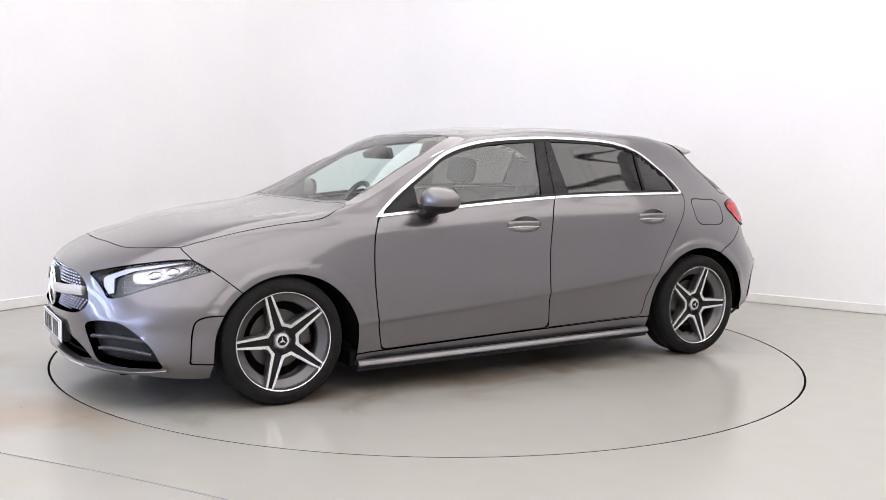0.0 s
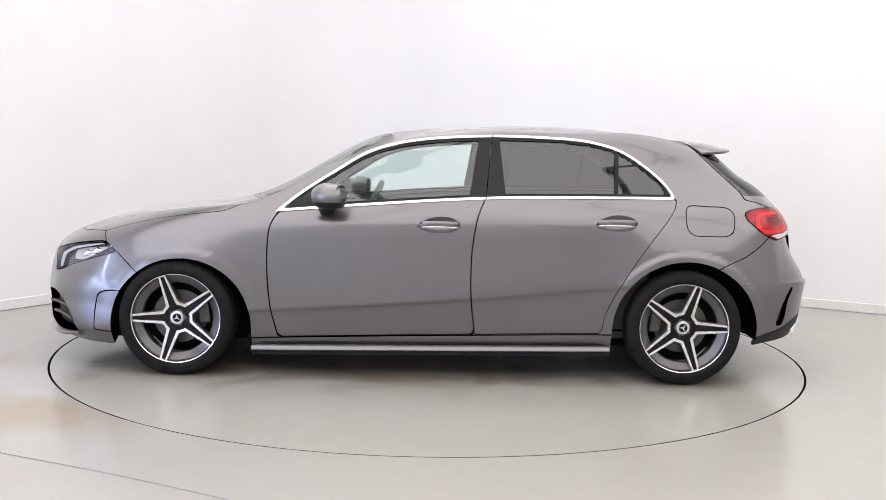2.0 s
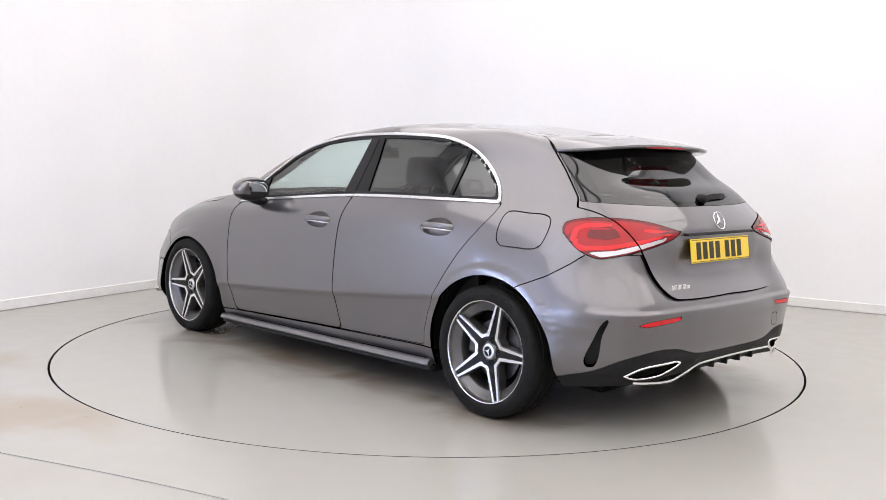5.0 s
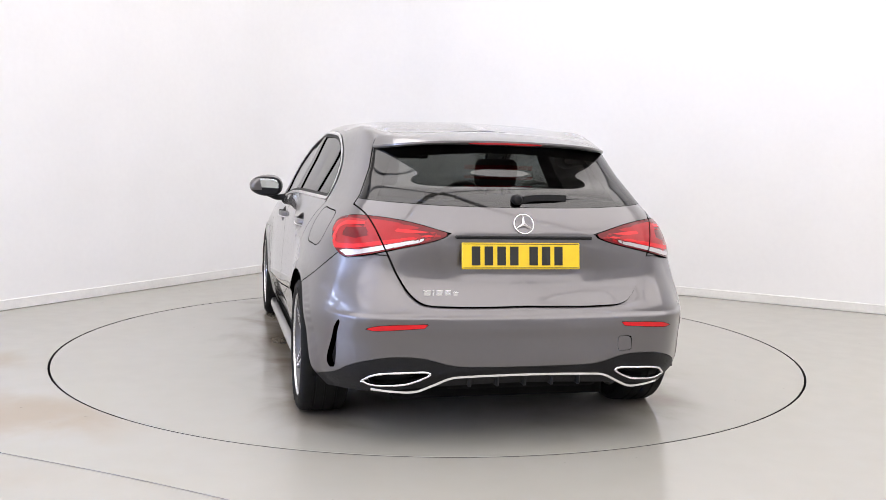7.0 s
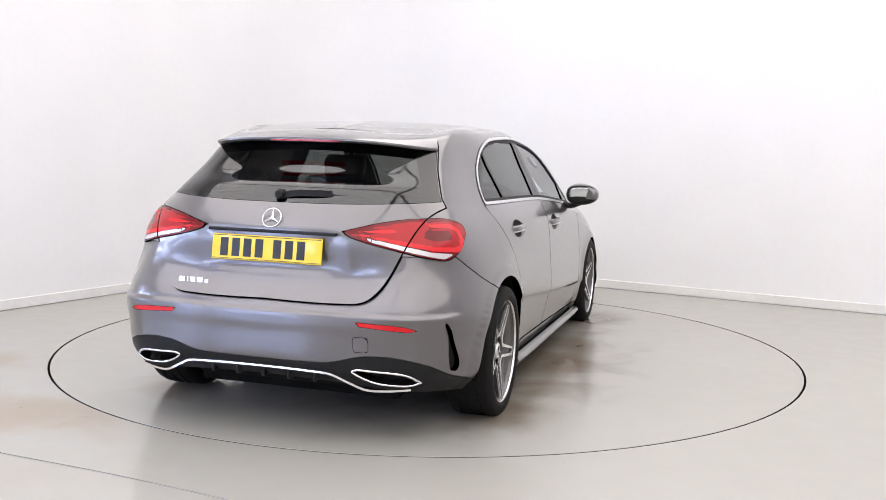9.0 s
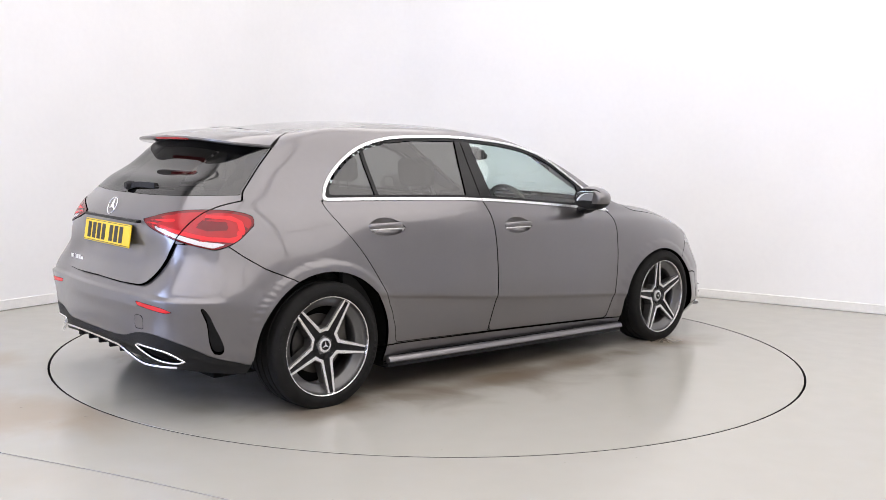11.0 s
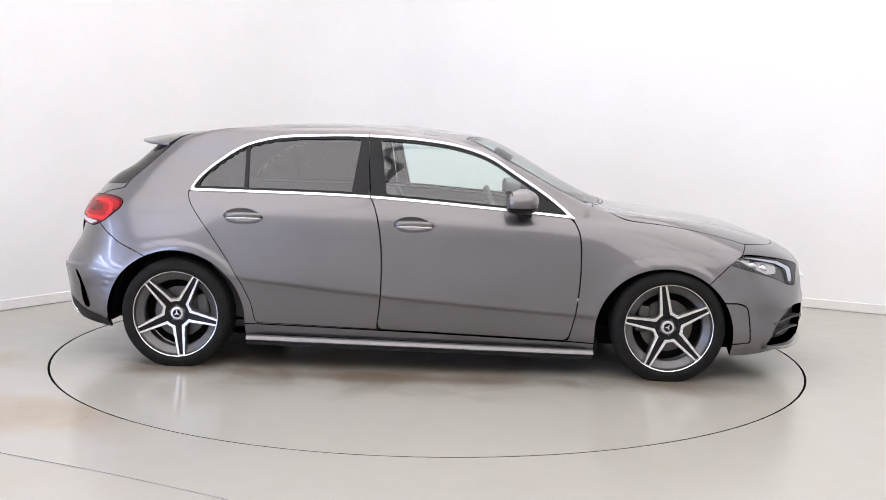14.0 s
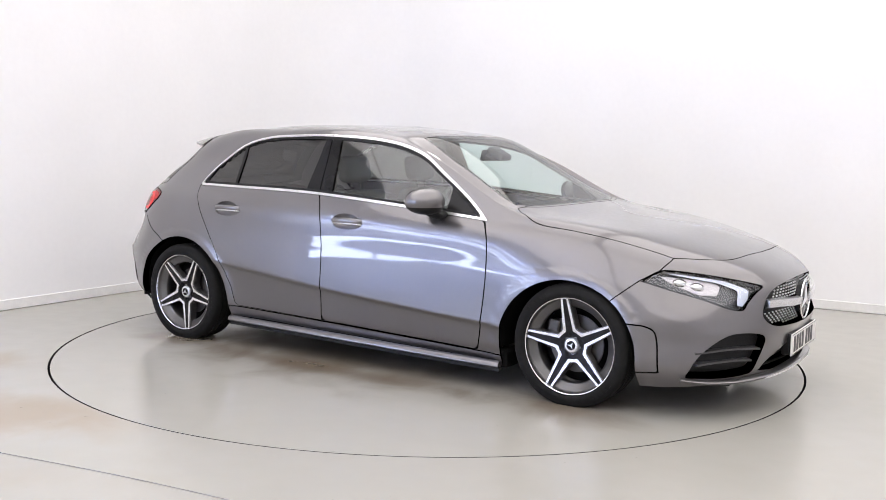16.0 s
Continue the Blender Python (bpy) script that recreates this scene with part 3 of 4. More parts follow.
HEADLAMP = polygon([(-1.741, .626), (-1.741, .626), (-1.548, .655), (-1.308, .683), (-1.05, .702), (-.993, .696), (-.873, .653), (-.873, .653), (-1.025, .62), (-1.268, .571), (-1.436, .531), (-1.52, .523), (-1.55, .528), (-1.573, .551), (-1.674, .604)])
GRILLE = polygon([(-.1, .640), (-.1, .640), (.2, .634), (.36, .614), (.452, .567), (.49, .492), (.436, .444), (.234, .424), (-.1, .410), (-.1, .410)])
INTAKE = polygon([(-.1, .352), (-.1, .352), (.2, .343), (.45, .265), (.49, .225), (.49, .225), (.3, .205), (-.1, .20), (-.1, .20)])
VENT_F = polygon([(-1.715, .399), (-1.598, .416), (-1.418, .411), (-1.284, .359), (-1.186, .297), (-1.118, .208), (-1.118, .208), (-1.40, .205), (-1.62, .215), (-1.62, .215), (-1.663, .272), (-1.733, .372)])
CURTAIN = polygon([(1.60, .452), (1.60, .452), (1.75, .445), (1.788, .425), (1.803, .376), (1.815, .231), (1.815, .231), (1.60, .22), (1.60, .22)])
BUMPER_F = [(1.55, .53), (1.611, .583), (1.698, .655), (1.76, .685), (1.803, .745), (1.803, 1.1), (2.6, 1.1), (2.6, -.1), (1.3, -.1)]
TAILGATE = polygon([(-.1, 1.5), (-.1, 1.5), (.66, 1.5), (.70, 1.26), (.72, 1.21), (.73, 1.103), (.70, 1.016), (.645, .955), (.578, .803), (.537, .713), (.494, .646), (.442, .608), (.32, .597), (-.1, .602), (-.1, .602)])
REAR_SCREEN = polygon([(-.1, 1.005), (-.1, 1.005), (.05, 1.003), (.311, 1.005), (.522, 1.013), (.70, 1.022), (.70, 1.022), (.71, 1.103), (.70, 1.204), (.66, 1.262), (.66, 1.262), (.3, 1.29), (-.1, 1.295), (-.1, 1.295)])
TAILLAMP = polygon([(-.946, .886), (-.955, .92), (-1.064, .948), (-1.289, .953), (-1.495, .936), (-1.727, .892), (-1.727, .892), (-1.655, .864), (-1.433, .818), (-1.251, .789), (-1.150, .781), (-1.025, .82)], False)
REFLECTOR = polygon([(.678, .506), (.678, .506), (.63, .521), (.42, .531), (.42, .531), (.44, .513), (.44, .513), (.645, .499), (.645, .499)])
DIFFUSER = polygon([(.84, .26), (.78, .30), (.72, .348), (.607, .386), (.457, .389), (.312, .356), (.15, .351), (-.1, .351), (-.1, .351), (-.1, 0), (-.1, 0), (.95, 0), (.95, 0)])
EXHAUST = polygon([(.680, .278), (.680, .278), (.645, .306), (.60, .319), (.50, .326), (.425, .328), (.408, .320), (.425, .306), (.49, .276), (.54, .267), (.64, .264)], False)
BUMPER_R = [(-1.50, .60), (-1.56, .636), (-1.696, .693), (-1.786, .751), (-1.845, .80), (-2.6, .80), (-2.6, -.1), (-1.3, -.1)]
VENT_R = polygon([(-1.985, .532), (-1.965, .52), (-1.93, .45), (-1.888, .34), (-1.897, .316), (-1.925, .32), (-1.945, .37), (-1.957, .45)], True)

def flared(s):
    """The skin with a raised lip round each wheel arch."""
    d = np.minimum(depth_in(s, side, ARCH_F), depth_in(s, side, ARCH_R))
    u = np.clip((0.050 - d) / 0.014, 0, 1) * np.clip((np.abs(s.V[:, 1]) - 0.7) / 0.08, 0, 1)
    u = u * u * (3 - 2 * u)
    out = Sheet(s.V + np.stack([0 * u, np.sign(s.V[:, 1]) * 0.0075 * u, 0 * u], 1), s.N, s.T)
    n = face_normals(out)
    out.N = np.where((np.abs(d - 0.04) < 0.03)[:, None], n, s.N)
    return out


SKIN = flared(SKIN)
body = SKIN.cut(-depth_in(SKIN, side, ARCH_F))
body = body.cut(-depth_in(body, side, ARCH_R))
windows, body = split(body, side, DLO, 0.0)
sills, body = split(body, side, SILL)
doors_f, body = split(body, side, DOOR_F)
doors_r, body = split(body, side, DOOR_R, 0.004)
flaps, body = split(body, left_side, FUEL, 0.005)
bonnet, body = split(body, plan, BONNET, 0.0045)
screen, body = split(body, plan, SCREEN, 0.004)
lamps_f, body = split(body, nose, HEADLAMP, 0.006)
bumper_f, body = split(body, profile, BUMPER_F, 0.005)
lamps_r, body = split(body, tail, TAILLAMP, 0.004)
d = gate_depth(body, TAILGATE)
tailgate, body = body.cut(d + 0.0035), body.cut(0.0035 - d)
d = gate_depth(tailgate, REAR_SCREEN, 0.010)
rear_screen, tailgate = tailgate.cut(d + 0.001), tailgate.cut(0.001 - d)
bumper_r, body = split(body, profile, BUMPER_R, 0.005)

# front bumper and its openings
grille, bumper_f = split(bumper_f, front, GRILLE, 0.0)
intake, bumper_f = split(bumper_f, front, INTAKE, 0.0)
vents_f, bumper_f = split(bumper_f, nose, VENT_F, 0.0)
curtains, bumper_f = split(bumper_f, side, CURTAIN, 0.007)
front_bumper = part_mesh("front_bumper", bumper_f.solid("front_bumper", PAINT, 0.065), car)
both("wheel_arch_blade", curtains, PAINT, front_bumper)
part_mesh("lower_intake", intake.moved(-0.06).solid("lower_intake", BLACK_PLASTIC), front_bumper, "black plastic lower intake")
both("side_intake", vents_f.moved(-0.045), BLACK_PLASTIC, front_bumper, "black plastic side intake")
part_mesh("grille_backing", grille.moved(-0.05).solid("grille_backing", GLOSS_BLACK), front_bumper)

# rear bumper, diffuser, reflectors
diffuser, bumper_r = split(bumper_r, rear, DIFFUSER, 0.002)
reflectors, bumper_r = split(bumper_r, rear, REFLECTOR, 0.002)
vents_r, bumper_r = split(bumper_r, side, VENT_R, 0.0)
shelf = np.clip((bumper_r.V[:, 2] - 0.552) / 0.016, 0, 1) * np.clip((-1.86 - bumper_r.V[:, 0]) / 0.1, 0, 1)
bumper_r.V = bumper_r.V + np.stack([0.016 * shelf * shelf * (3 - 2 * shelf), 0 * shelf, 0 * shelf], 1)
bumper_r.N = face_normals(bumper_r)
TOW = [(.412, .405), (.478, .405), (.478, .468), (.412, .468)]
d = np.maximum(depth_in(bumper_r, rear, TOW), bumper_r.V[:, 1] + .2)
tow_cover, bumper_r = bumper_r.cut(d + 0.0012), bumper_r.cut(0.0012 - d)
rear_bumper = part_mesh("rear_bumper", bumper_r.solid("rear_bumper", PAINT, 0.04), car)
part_mesh("tow_cover", tow_cover.solid("tow_cover", PAINT, 0.008), rear_bumper, "painted square tow eye cover")
both("rear_reflector", reflectors, BRIGHT_RED, rear_bumper, "red plastic reflector")
both("side_vent", vents_r.moved(-0.03), BLACK_PLASTIC, rear_bumper, "black plastic dummy vent")
pipes, diffuser = split(diffuser, rear, EXHAUST, 0.0)
diffuser_part = part_mesh("diffuser", diffuser.solid("diffuser", BLACK_PLASTIC), rear_bumper, "black plastic diffuser")
both("exhaust_opening", pipes.moved(-0.035), UNDER, rear_bumper)

# roof, pillars and wings
wings_f = body.cut(0.86 - body.V[:, 0] + 0.0 * body.V[:, 2])
shell = body.cut(body.V[:, 0] - 0.86)
both("front_wing", wings_f, PAINT)
body_shell = part_mesh("body_shell", shell.solid("body_shell", PAINT, 0.02), car)
liner = shell.cut(0.93 - shell.V[:, 2]).moved(-0.022)
part_mesh("headliner", mesh_of("headliner", liner.V, liner.T[:, ::-1], LINER), car, "grey cloth headliner")
part_mesh("fuel_flap", flaps.solid("fuel_flap", PAINT, 0.008), car)
skirts = both("side_skirt", sills, PAINT)
for sy, skirt in ((1, skirts[0]), (-1, skirts[1])):
    P = [(x, sy * (.853 + .008 * (1 - (x / .98) ** 8)), .168 - .0145 * x - .006) for x in np.linspace(.962, -.975, 24)]
    part("skirt_blade", sweep_bm(P, section=[(-.02 , -.012), (-.02, .018), (0, .020), (.014, .008), (.018, -.006), (.01, -.014)] if sy > 0 else [(-.01, -.014), (-.018, -.006), (-.014, .008), (0, .020), (.02, .018), (.02, -.012)]), PAINT, skirt, smooth=50)
    P = [(x, sy * .835, .150 - .0145 * x - .012) for x in np.linspace(.96, -.975, 12)]
    part("skirt_edge", sweep_bm(P, section=[(-.02, -.012), (.02, -.012), (.02, .006), (-.02, .006)]), BLACK_PLASTIC, skirt, "black lower skirt edge")
part_mesh("bonnet", bonnet.solid("bonnet", PAINT), car)
TG = tailgate.V
hollow = np.clip((0.385 - np.abs(TG[:, 1]) - 0.25 * np.clip(0.86 - TG[:, 2], 0, 1)) / 0.13, 0, 1) * np.clip((TG[:, 2] - 0.695) / 0.045, 0, 1) * np.clip((0.893 - TG[:, 2]) / 0.02, 0, 1)
hollow = hollow * hollow * (3 - 2 * hollow)
tailgate.V = TG + np.stack([0.013 * hollow, 0 * hollow, 0 * hollow], 1)
tailgate.N = face_normals(tailgate)
tailgate_part = part_mesh("tailgate", tailgate.solid("tailgate", PAINT), car)
windscreen = part_mesh("windscreen", screen.solid("windscreen", FRONT_GLASS, 0.004, False), car, "clear green-tinted windscreen")
part_mesh("rear_window", rear_screen.solid("rear_window", REAR_GLASS, 0.004, False), tailgate_part, "dark tinted rear window")
glass_edges = rear_screen.moved(-0.006)
d = gate_depth(glass_edges, REAR_SCREEN, 0.010)
edge = np.maximum.reduce([d + 0.020, np.abs(glass_edges.V[:, 1]) - 0.600 + 0.55 * (glass_edges.V[:, 2] - 1.02), glass_edges.V[:, 2] - 1.212 - 0.02 * np.cos(glass_edges.V[:, 1] * 4)])
part_mesh("glass_border", glass_edges.cut(-edge).solid("glass_border", GLOSS_BLACK, 0.002), tailgate_part, "black printed glass border")
d = depth_in(screen, plan, SCREEN)
border = screen.moved(-0.006)
part_mesh("glass_border", border.cut(-(d + 0.018)).solid("glass_border", BLACK_PLASTIC, 0.002), windscreen, "black printed glass border")

# doors
CUP_F = polygon([(.075, .826), (.05, .85), (.0, .872), (-.06, .880), (-.12, .868), (-.156, .838), (-.13, .805), (-.06, .790), (.01, .795), (.055, .808)], True)
CUP_R = [(x - .952, z + .026) for x, z in CUP_F]


def handle(s, cx, cz, doors):
    for sy, door in zip((1, -1), doors):
        near = s.V[np.argmin((s.V[:, 0] - cx) ** 2 + (s.V[:, 2] - cz) ** 2 + (np.sign(s.V[:, 1]) != sy))]
        y = abs(near[1])
        P = spline([(cx + .108, sy * (y - .012), cz - .004), (cx + .085, sy * (y + .020), cz), (cx, sy * (y + .034), cz + .003), (cx - .085, sy * (y + .022), cz), (cx - .112, sy * (y - .010), cz - .003)], 8)
        sec = [(.009 * math.cos(a), .0165 * math.sin(a)) for a in np.linspace(0, 2 * math.pi, 13)[:-1]]
        h = part("handle", sweep_bm(P, section=sec), PAINT, door, smooth=60)
        low = [(x, yy + sy * .002, z - .014) for x, yy, z in P[3:-3]]
        part("handle_trim", sweep_bm(low, .0048), SATIN, h, "chrome strip", smooth=60)


def door_set(s, cup, cx, cz, name):
    bowl, s = split(s, side, cup, 0.0)
    depth = np.clip(-depth_in(bowl, side, cup), 0, 1)
    bowl.V = bowl.V - bowl.N * (0.035 * (1 - np.exp(-depth / 0.016)))[:, None]
    me = bowl
    doors = both(name, s, PAINT, None, "", 0.015)
    for half, door in zip((me.left(), me.right()), doors):
        part_mesh("handle_cup", mesh_of("handle_cup", half.V, half.T, PAINT), door)
    handle(s, cx, cz, doors)
    return doors


front_doors = door_set(doors_f, CUP_F, -.04, .838, "front_door")
rear_doors = door_set(doors_r, CUP_R, -.992, .864, "rear_door")

# side windows: chrome surround, rubber, black pillars, panes
d = depth_in(windows, side, DLO)
chrome = windows.cut(-(d + 0.0132)).moved(0.004)
rubber = windows.cut(np.maximum(d + 0.0132, -(d + 0.028)))
panes = windows.cut(d + 0.028)
PILLAR = [(-.268, 1.4), (-.190, .93), (-.405, .93), (-.352, 1.4)]
SAIL = [(.60, 1.2), (.585, .90), (.9, .80), (.9, 1.2)]


def slant(s, x, z, lean):
    """Below 0 in front of a straight slanting line in side view."""
    return x + lean * (s.V[:, 2] - z) - s.V[:, 0]


def strip(s, x, z, lean, half):
    """The strip along a slanting line, and the pieces before and behind it."""
    ahead = s.cut(slant(s, x + half, z, lean))
    rest = s.cut(-slant(s, x + half, z, lean))
    return rest.cut(slant(rest, x - half, z, lean)), ahead, rest.cut(-slant(rest, x - half, z, lean))


_, ahead, behind_seam = strip(chrome, -.2885, .96, -.0963, .003)
for piece in (ahead, behind_seam):
    both("window_surround", piece, SATIN, None, "polished metal window surround", 0.008)
both("window_seal", rubber, BLACK_PLASTIC, None, "", 0.01)
pillar, panes = split(panes, side, PILLAR, 0.001)
sail, panes = split(panes, side, SAIL, 0.001)
bar, panes_f, panes_q = strip(panes, -.997, 1.0, -.075, .011)
_, ahead, behind_seam = strip(pillar, -.2885, .96, -.0963, .003)
for piece in (ahead, behind_seam):
    both("door_pillar", piece, GLOSS_BLACK, None, "gloss black door pillar", 0.02)
both("mirror_sail", sail, GLOSS_BLACK, None, "", 0.01)
both("window_bar", bar, GLOSS_BLACK, None, "", 0.01)
for half, quarter, doors in ((panes_f.left(), panes_q.left(), 0), (panes_f.right(), panes_q.right(), 1)):
    g = half.moved(-0.006)
    part_mesh("door_glass", g.cut(-.25 - g.V[:, 0]).solid("door_glass", FRONT_GLASS, 0.004, False), front_doors[doors], "green-tinted door glass")
    part_mesh("door_glass", g.cut(g.V[:, 0] + .25).solid("door_glass", REAR_GLASS, 0.004, False), rear_doors[doors], "dark tinted door glass")
    part_mesh("quarter_glass", quarter.moved(-0.006).solid("quarter_glass", REAR_GLASS, 0.004, False), rear_doors[doors], "dark tinted quarter glass")

# added black sheet behind the tailgate's gaps, keeping them dark
behind = SKIN.moved(-0.022)
dg = np.abs(gate_depth(behind, TAILGATE)) - 0.03
part_mesh("tailgate_gap_backing", behind.cut(np.maximum(dg, behind.V[:, 0] + 1.32)).solid("tailgate_gap_backing", UNDER, 0.002, False), car, "added black sheet behind the tailgate gap")

# roof spoiler
def spoiler():
    """Flush with the roof at its front edge, swept back to a thin trailing edge, its ends falling to the corners of the tailgate."""
    bm = bmesh.new()
    rings = []
    for u in np.linspace(-1, 1, 61):
        e = abs(u)
        y0, y1 = 0.512 * u, 0.566 * u
        x0 = -1.372 - .045 * (1 - u * u)
        z0 = skin_at(2, x0, y0) + .003
        x1, z1 = -1.500 - .232 * (1 - e ** 7), 1.252 + .034 * (1 - e ** 2.6)
        ring = [(x0 + .012, y0 * .995, z0 - .014), (x0, y0, z0)]
        for k in (.12, .3, .5, .7, .85, .95):
            ring.append((x0 + (x1 - x0) * k, y0 + (y1 - y0) * k, z0 + (z1 - z0) * k + .014 * math.sin(math.pi * k) * (1 - .3 * e)))
        ring += [(x1, y1, z1), (x1 - .001, y1, z1 - .008), (x1 + .010, y1 * .992, z1 - .015)]
        xb = max(x1 + .03, -1.60 + .12 * e ** 4)
        ring += [(xb, y1 * .97, min(z1 - .016, 1.262)), (-1.45, y0 * .97, z0 - .05)]
        rings.append([bm.verts.new(q) for q in ring])
    for a, b in zip(rings[:-1], rings[1:]):
        for k in range(len(a) - 1):
            bm.faces.new((a[k], b[k], b[k + 1], a[k + 1]))
    bm.faces.new(rings[0])
    bm.faces.new(rings[-1][::-1])
    bmesh.ops.recalc_face_normals(bm, faces=bm.faces[:])
    return bm


roof_spoiler = part("roof_spoiler", spoiler(), PAINT, car, smooth=35)
P = [(-1.727 + .004 * (y / .16) ** 2, y, 1.274) for y in np.linspace(-.17, .17, 9)]
part("brake_light", sweep_bm(P, section=[(-.007, -.005), (.007, -.005), (.007, .004), (-.007, .004)]), RED_LENS, roof_spoiler, "red third brake light")

# headlamps
for half, sy in ((lamps_f.left(), 1), (lamps_f.right(), -1)):
    lamp = part_mesh("headlamp", half.solid("headlamp", LENS, 0.004, False), car, "clear headlamp with white light guides")
    h = half.moved(-0.04)
    part_mesh("lamp_housing", h.solid("lamp_housing", LAMP_BLACK), lamp, "dark lamp housing")
    w = np.stack([np.abs(h.V[:, 1]) - h.V[:, 0], h.V[:, 2]], 1)
    strip = [(-1.58, .527), (-1.62, .60), (-1.40, .655), (-1.06, .692), (-1.06, .676), (-1.40, .634), (-1.535, .60), (-1.51, .535)]
    g = half.moved(-0.022)
    part_mesh("light_guide", g.cut(field(w, strip)).solid("light_guide", DRL, 0.01), lamp, "white L-shaped light guide")
    strip2 = [(-1.0, .676), (-.94, .668), (-.945, .660), (-1.005, .667)]
    part_mesh("light_guide", g.cut(field(w, strip2)).solid("light_guide", DRL, 0.01), lamp)
    for x, y, z, r in ((1.935, .668, .618, .034), (1.865, .710, .636, .034)):
        bm = bmesh.new()
        bmesh.ops.create_uvsphere(bm, u_segments=14, v_segments=8, radius=r)
        bmesh.ops.scale(bm, vec=(.7, 1.25, .75), verts=bm.verts[:])
        part("projector", bm, CHROME, lamp, "chrome projector lens", m=pose(x - .018, (y - .018) * sy, z, 12 * sy, 0, 45 * sy), smooth=25)
    shelf = [(-1.02, .668), (-1.30, .650), (-1.42, .632), (-1.40, .585), (-1.27, .585), (-1.10, .63)]
    k = half.moved(-0.036)
    part_mesh("reflector", k.cut(field(w, shelf)).solid("reflector", CLEAR_WHITE, 0.002), lamp, "silver lamp reflector")

# tail lamps: outer piece on the body, inner piece on the tailgate
BAND = [(-1.10, .808), (-1.25, .817), (-1.43, .845), (-1.60, .872), (-1.60, .845), (-1.4, .80), (-1.2, .76), (-1.10, .77)]
GUIDE = [(-1.05, .835), (-1.20, .838), (-1.415, .862), (-1.66, .893), (-1.655, .884), (-1.425, .846), (-1.205, .820), (-1.03, .812), (-.985, .86), (-1.01, .905), (-1.08, .93), (-1.25, .934), (-1.25, .920), (-1.10, .914), (-1.045, .90), (-1.03, .865)]
GUIDE2 = [(-1.43, .915), (-1.60, .900), (-1.66, .893), (-1.60, .888), (-1.44, .897)]
CENTRE = [(-1.09, .902), (-1.26, .908), (-1.30, .878), (-1.21, .862), (-1.09, .868)]
dt = field(np.stack([np.abs(lamps_r.V[:, 1]), lamps_r.V[:, 2]], 1), TAILGATE)
for piece, name in ((lamps_r.cut(0.003 - dt), "tail_lamp"), (lamps_r.cut(dt + 0.003), "tail_lamp")):
    for half in (piece.left(), piece.right()):
        half = half.moved(0.004)
        w = np.stack([np.abs(half.V[:, 1]) + half.V[:, 0], half.V[:, 2]], 1)
        dl = field(w, TAILLAMP)
        band = field(w, BAND)
        rest = half
        wr = np.stack([np.abs(rest.V[:, 1]) + rest.V[:, 0], rest.V[:, 2]], 1)
        lamp = part_mesh("tail_lamp", rest.solid("tail_lamp", DARK_RED, 0.02), car, "red tail lamp with a clear lower band")
        for guide, material in ((GUIDE, BRIGHT_RED), (GUIDE2, BRIGHT_RED)):
            s = rest.moved(0.0015).cut(field(wr, guide))
            if len(s.T):
                part_mesh("light_guide", s.solid("light_guide", material, 0.002), lamp, "bright red light guide")
        s = rest.moved(0.0008).cut(np.maximum.reduce([field(wr, TAILLAMP) + 0.010, -np.minimum(field(wr, GUIDE), field(wr, GUIDE2)), -field(wr, CENTRE), -field(wr, BAND)]))
        if len(s.T):
            part_mesh("red_lens", s.solid("red_lens", RED_LENS, 0.001), lamp, "red lens")
        s = half.cut(np.maximum(band, dl + 0.009))
        if len(s.T):
            part_mesh("clear_band", s.moved(0.002).solid("clear_band", CLEAR_WHITE, 0.01), lamp, "frosted white reversing band")


# ---------- wheels ----------
def flat_bm(poly, h0, h1):
    """A plate of a closed outline in the wheel's plane, from depth h0 to h1 (outwards is +y)."""
    bm = bmesh.new()
    lo = [bm.verts.new((x, h0, z)) for x, z in poly]
    hi = [bm.verts.new((x, h1, z)) for x, z in poly]
    bm.faces.new(hi)
    bm.faces.new(lo[::-1])
    for k in range(len(poly)):
        j = (k + 1) % len(poly)
        bm.faces.new((lo[k], lo[j], hi[j], hi[k]))
    bmesh.ops.recalc_face_normals(bm, faces=bm.faces[:])
    return bm


def add_bm(bm, other):
    me = bpy.data.meshes.new("tmp")
    other.to_mesh(me)
    other.free()
    bm.from_mesh(me)
    bpy.data.meshes.remove(me)


def tilted(bm, r0, r1, drop):
    """Lets the spokes fall back towards the hub."""
    for v in bm.verts:
        r = math.hypot(v.co.x, v.co.z)
        v.co.y -= drop * (1 - min(1, max(0, (r - r0) / (r1 - r0))))
    return bm


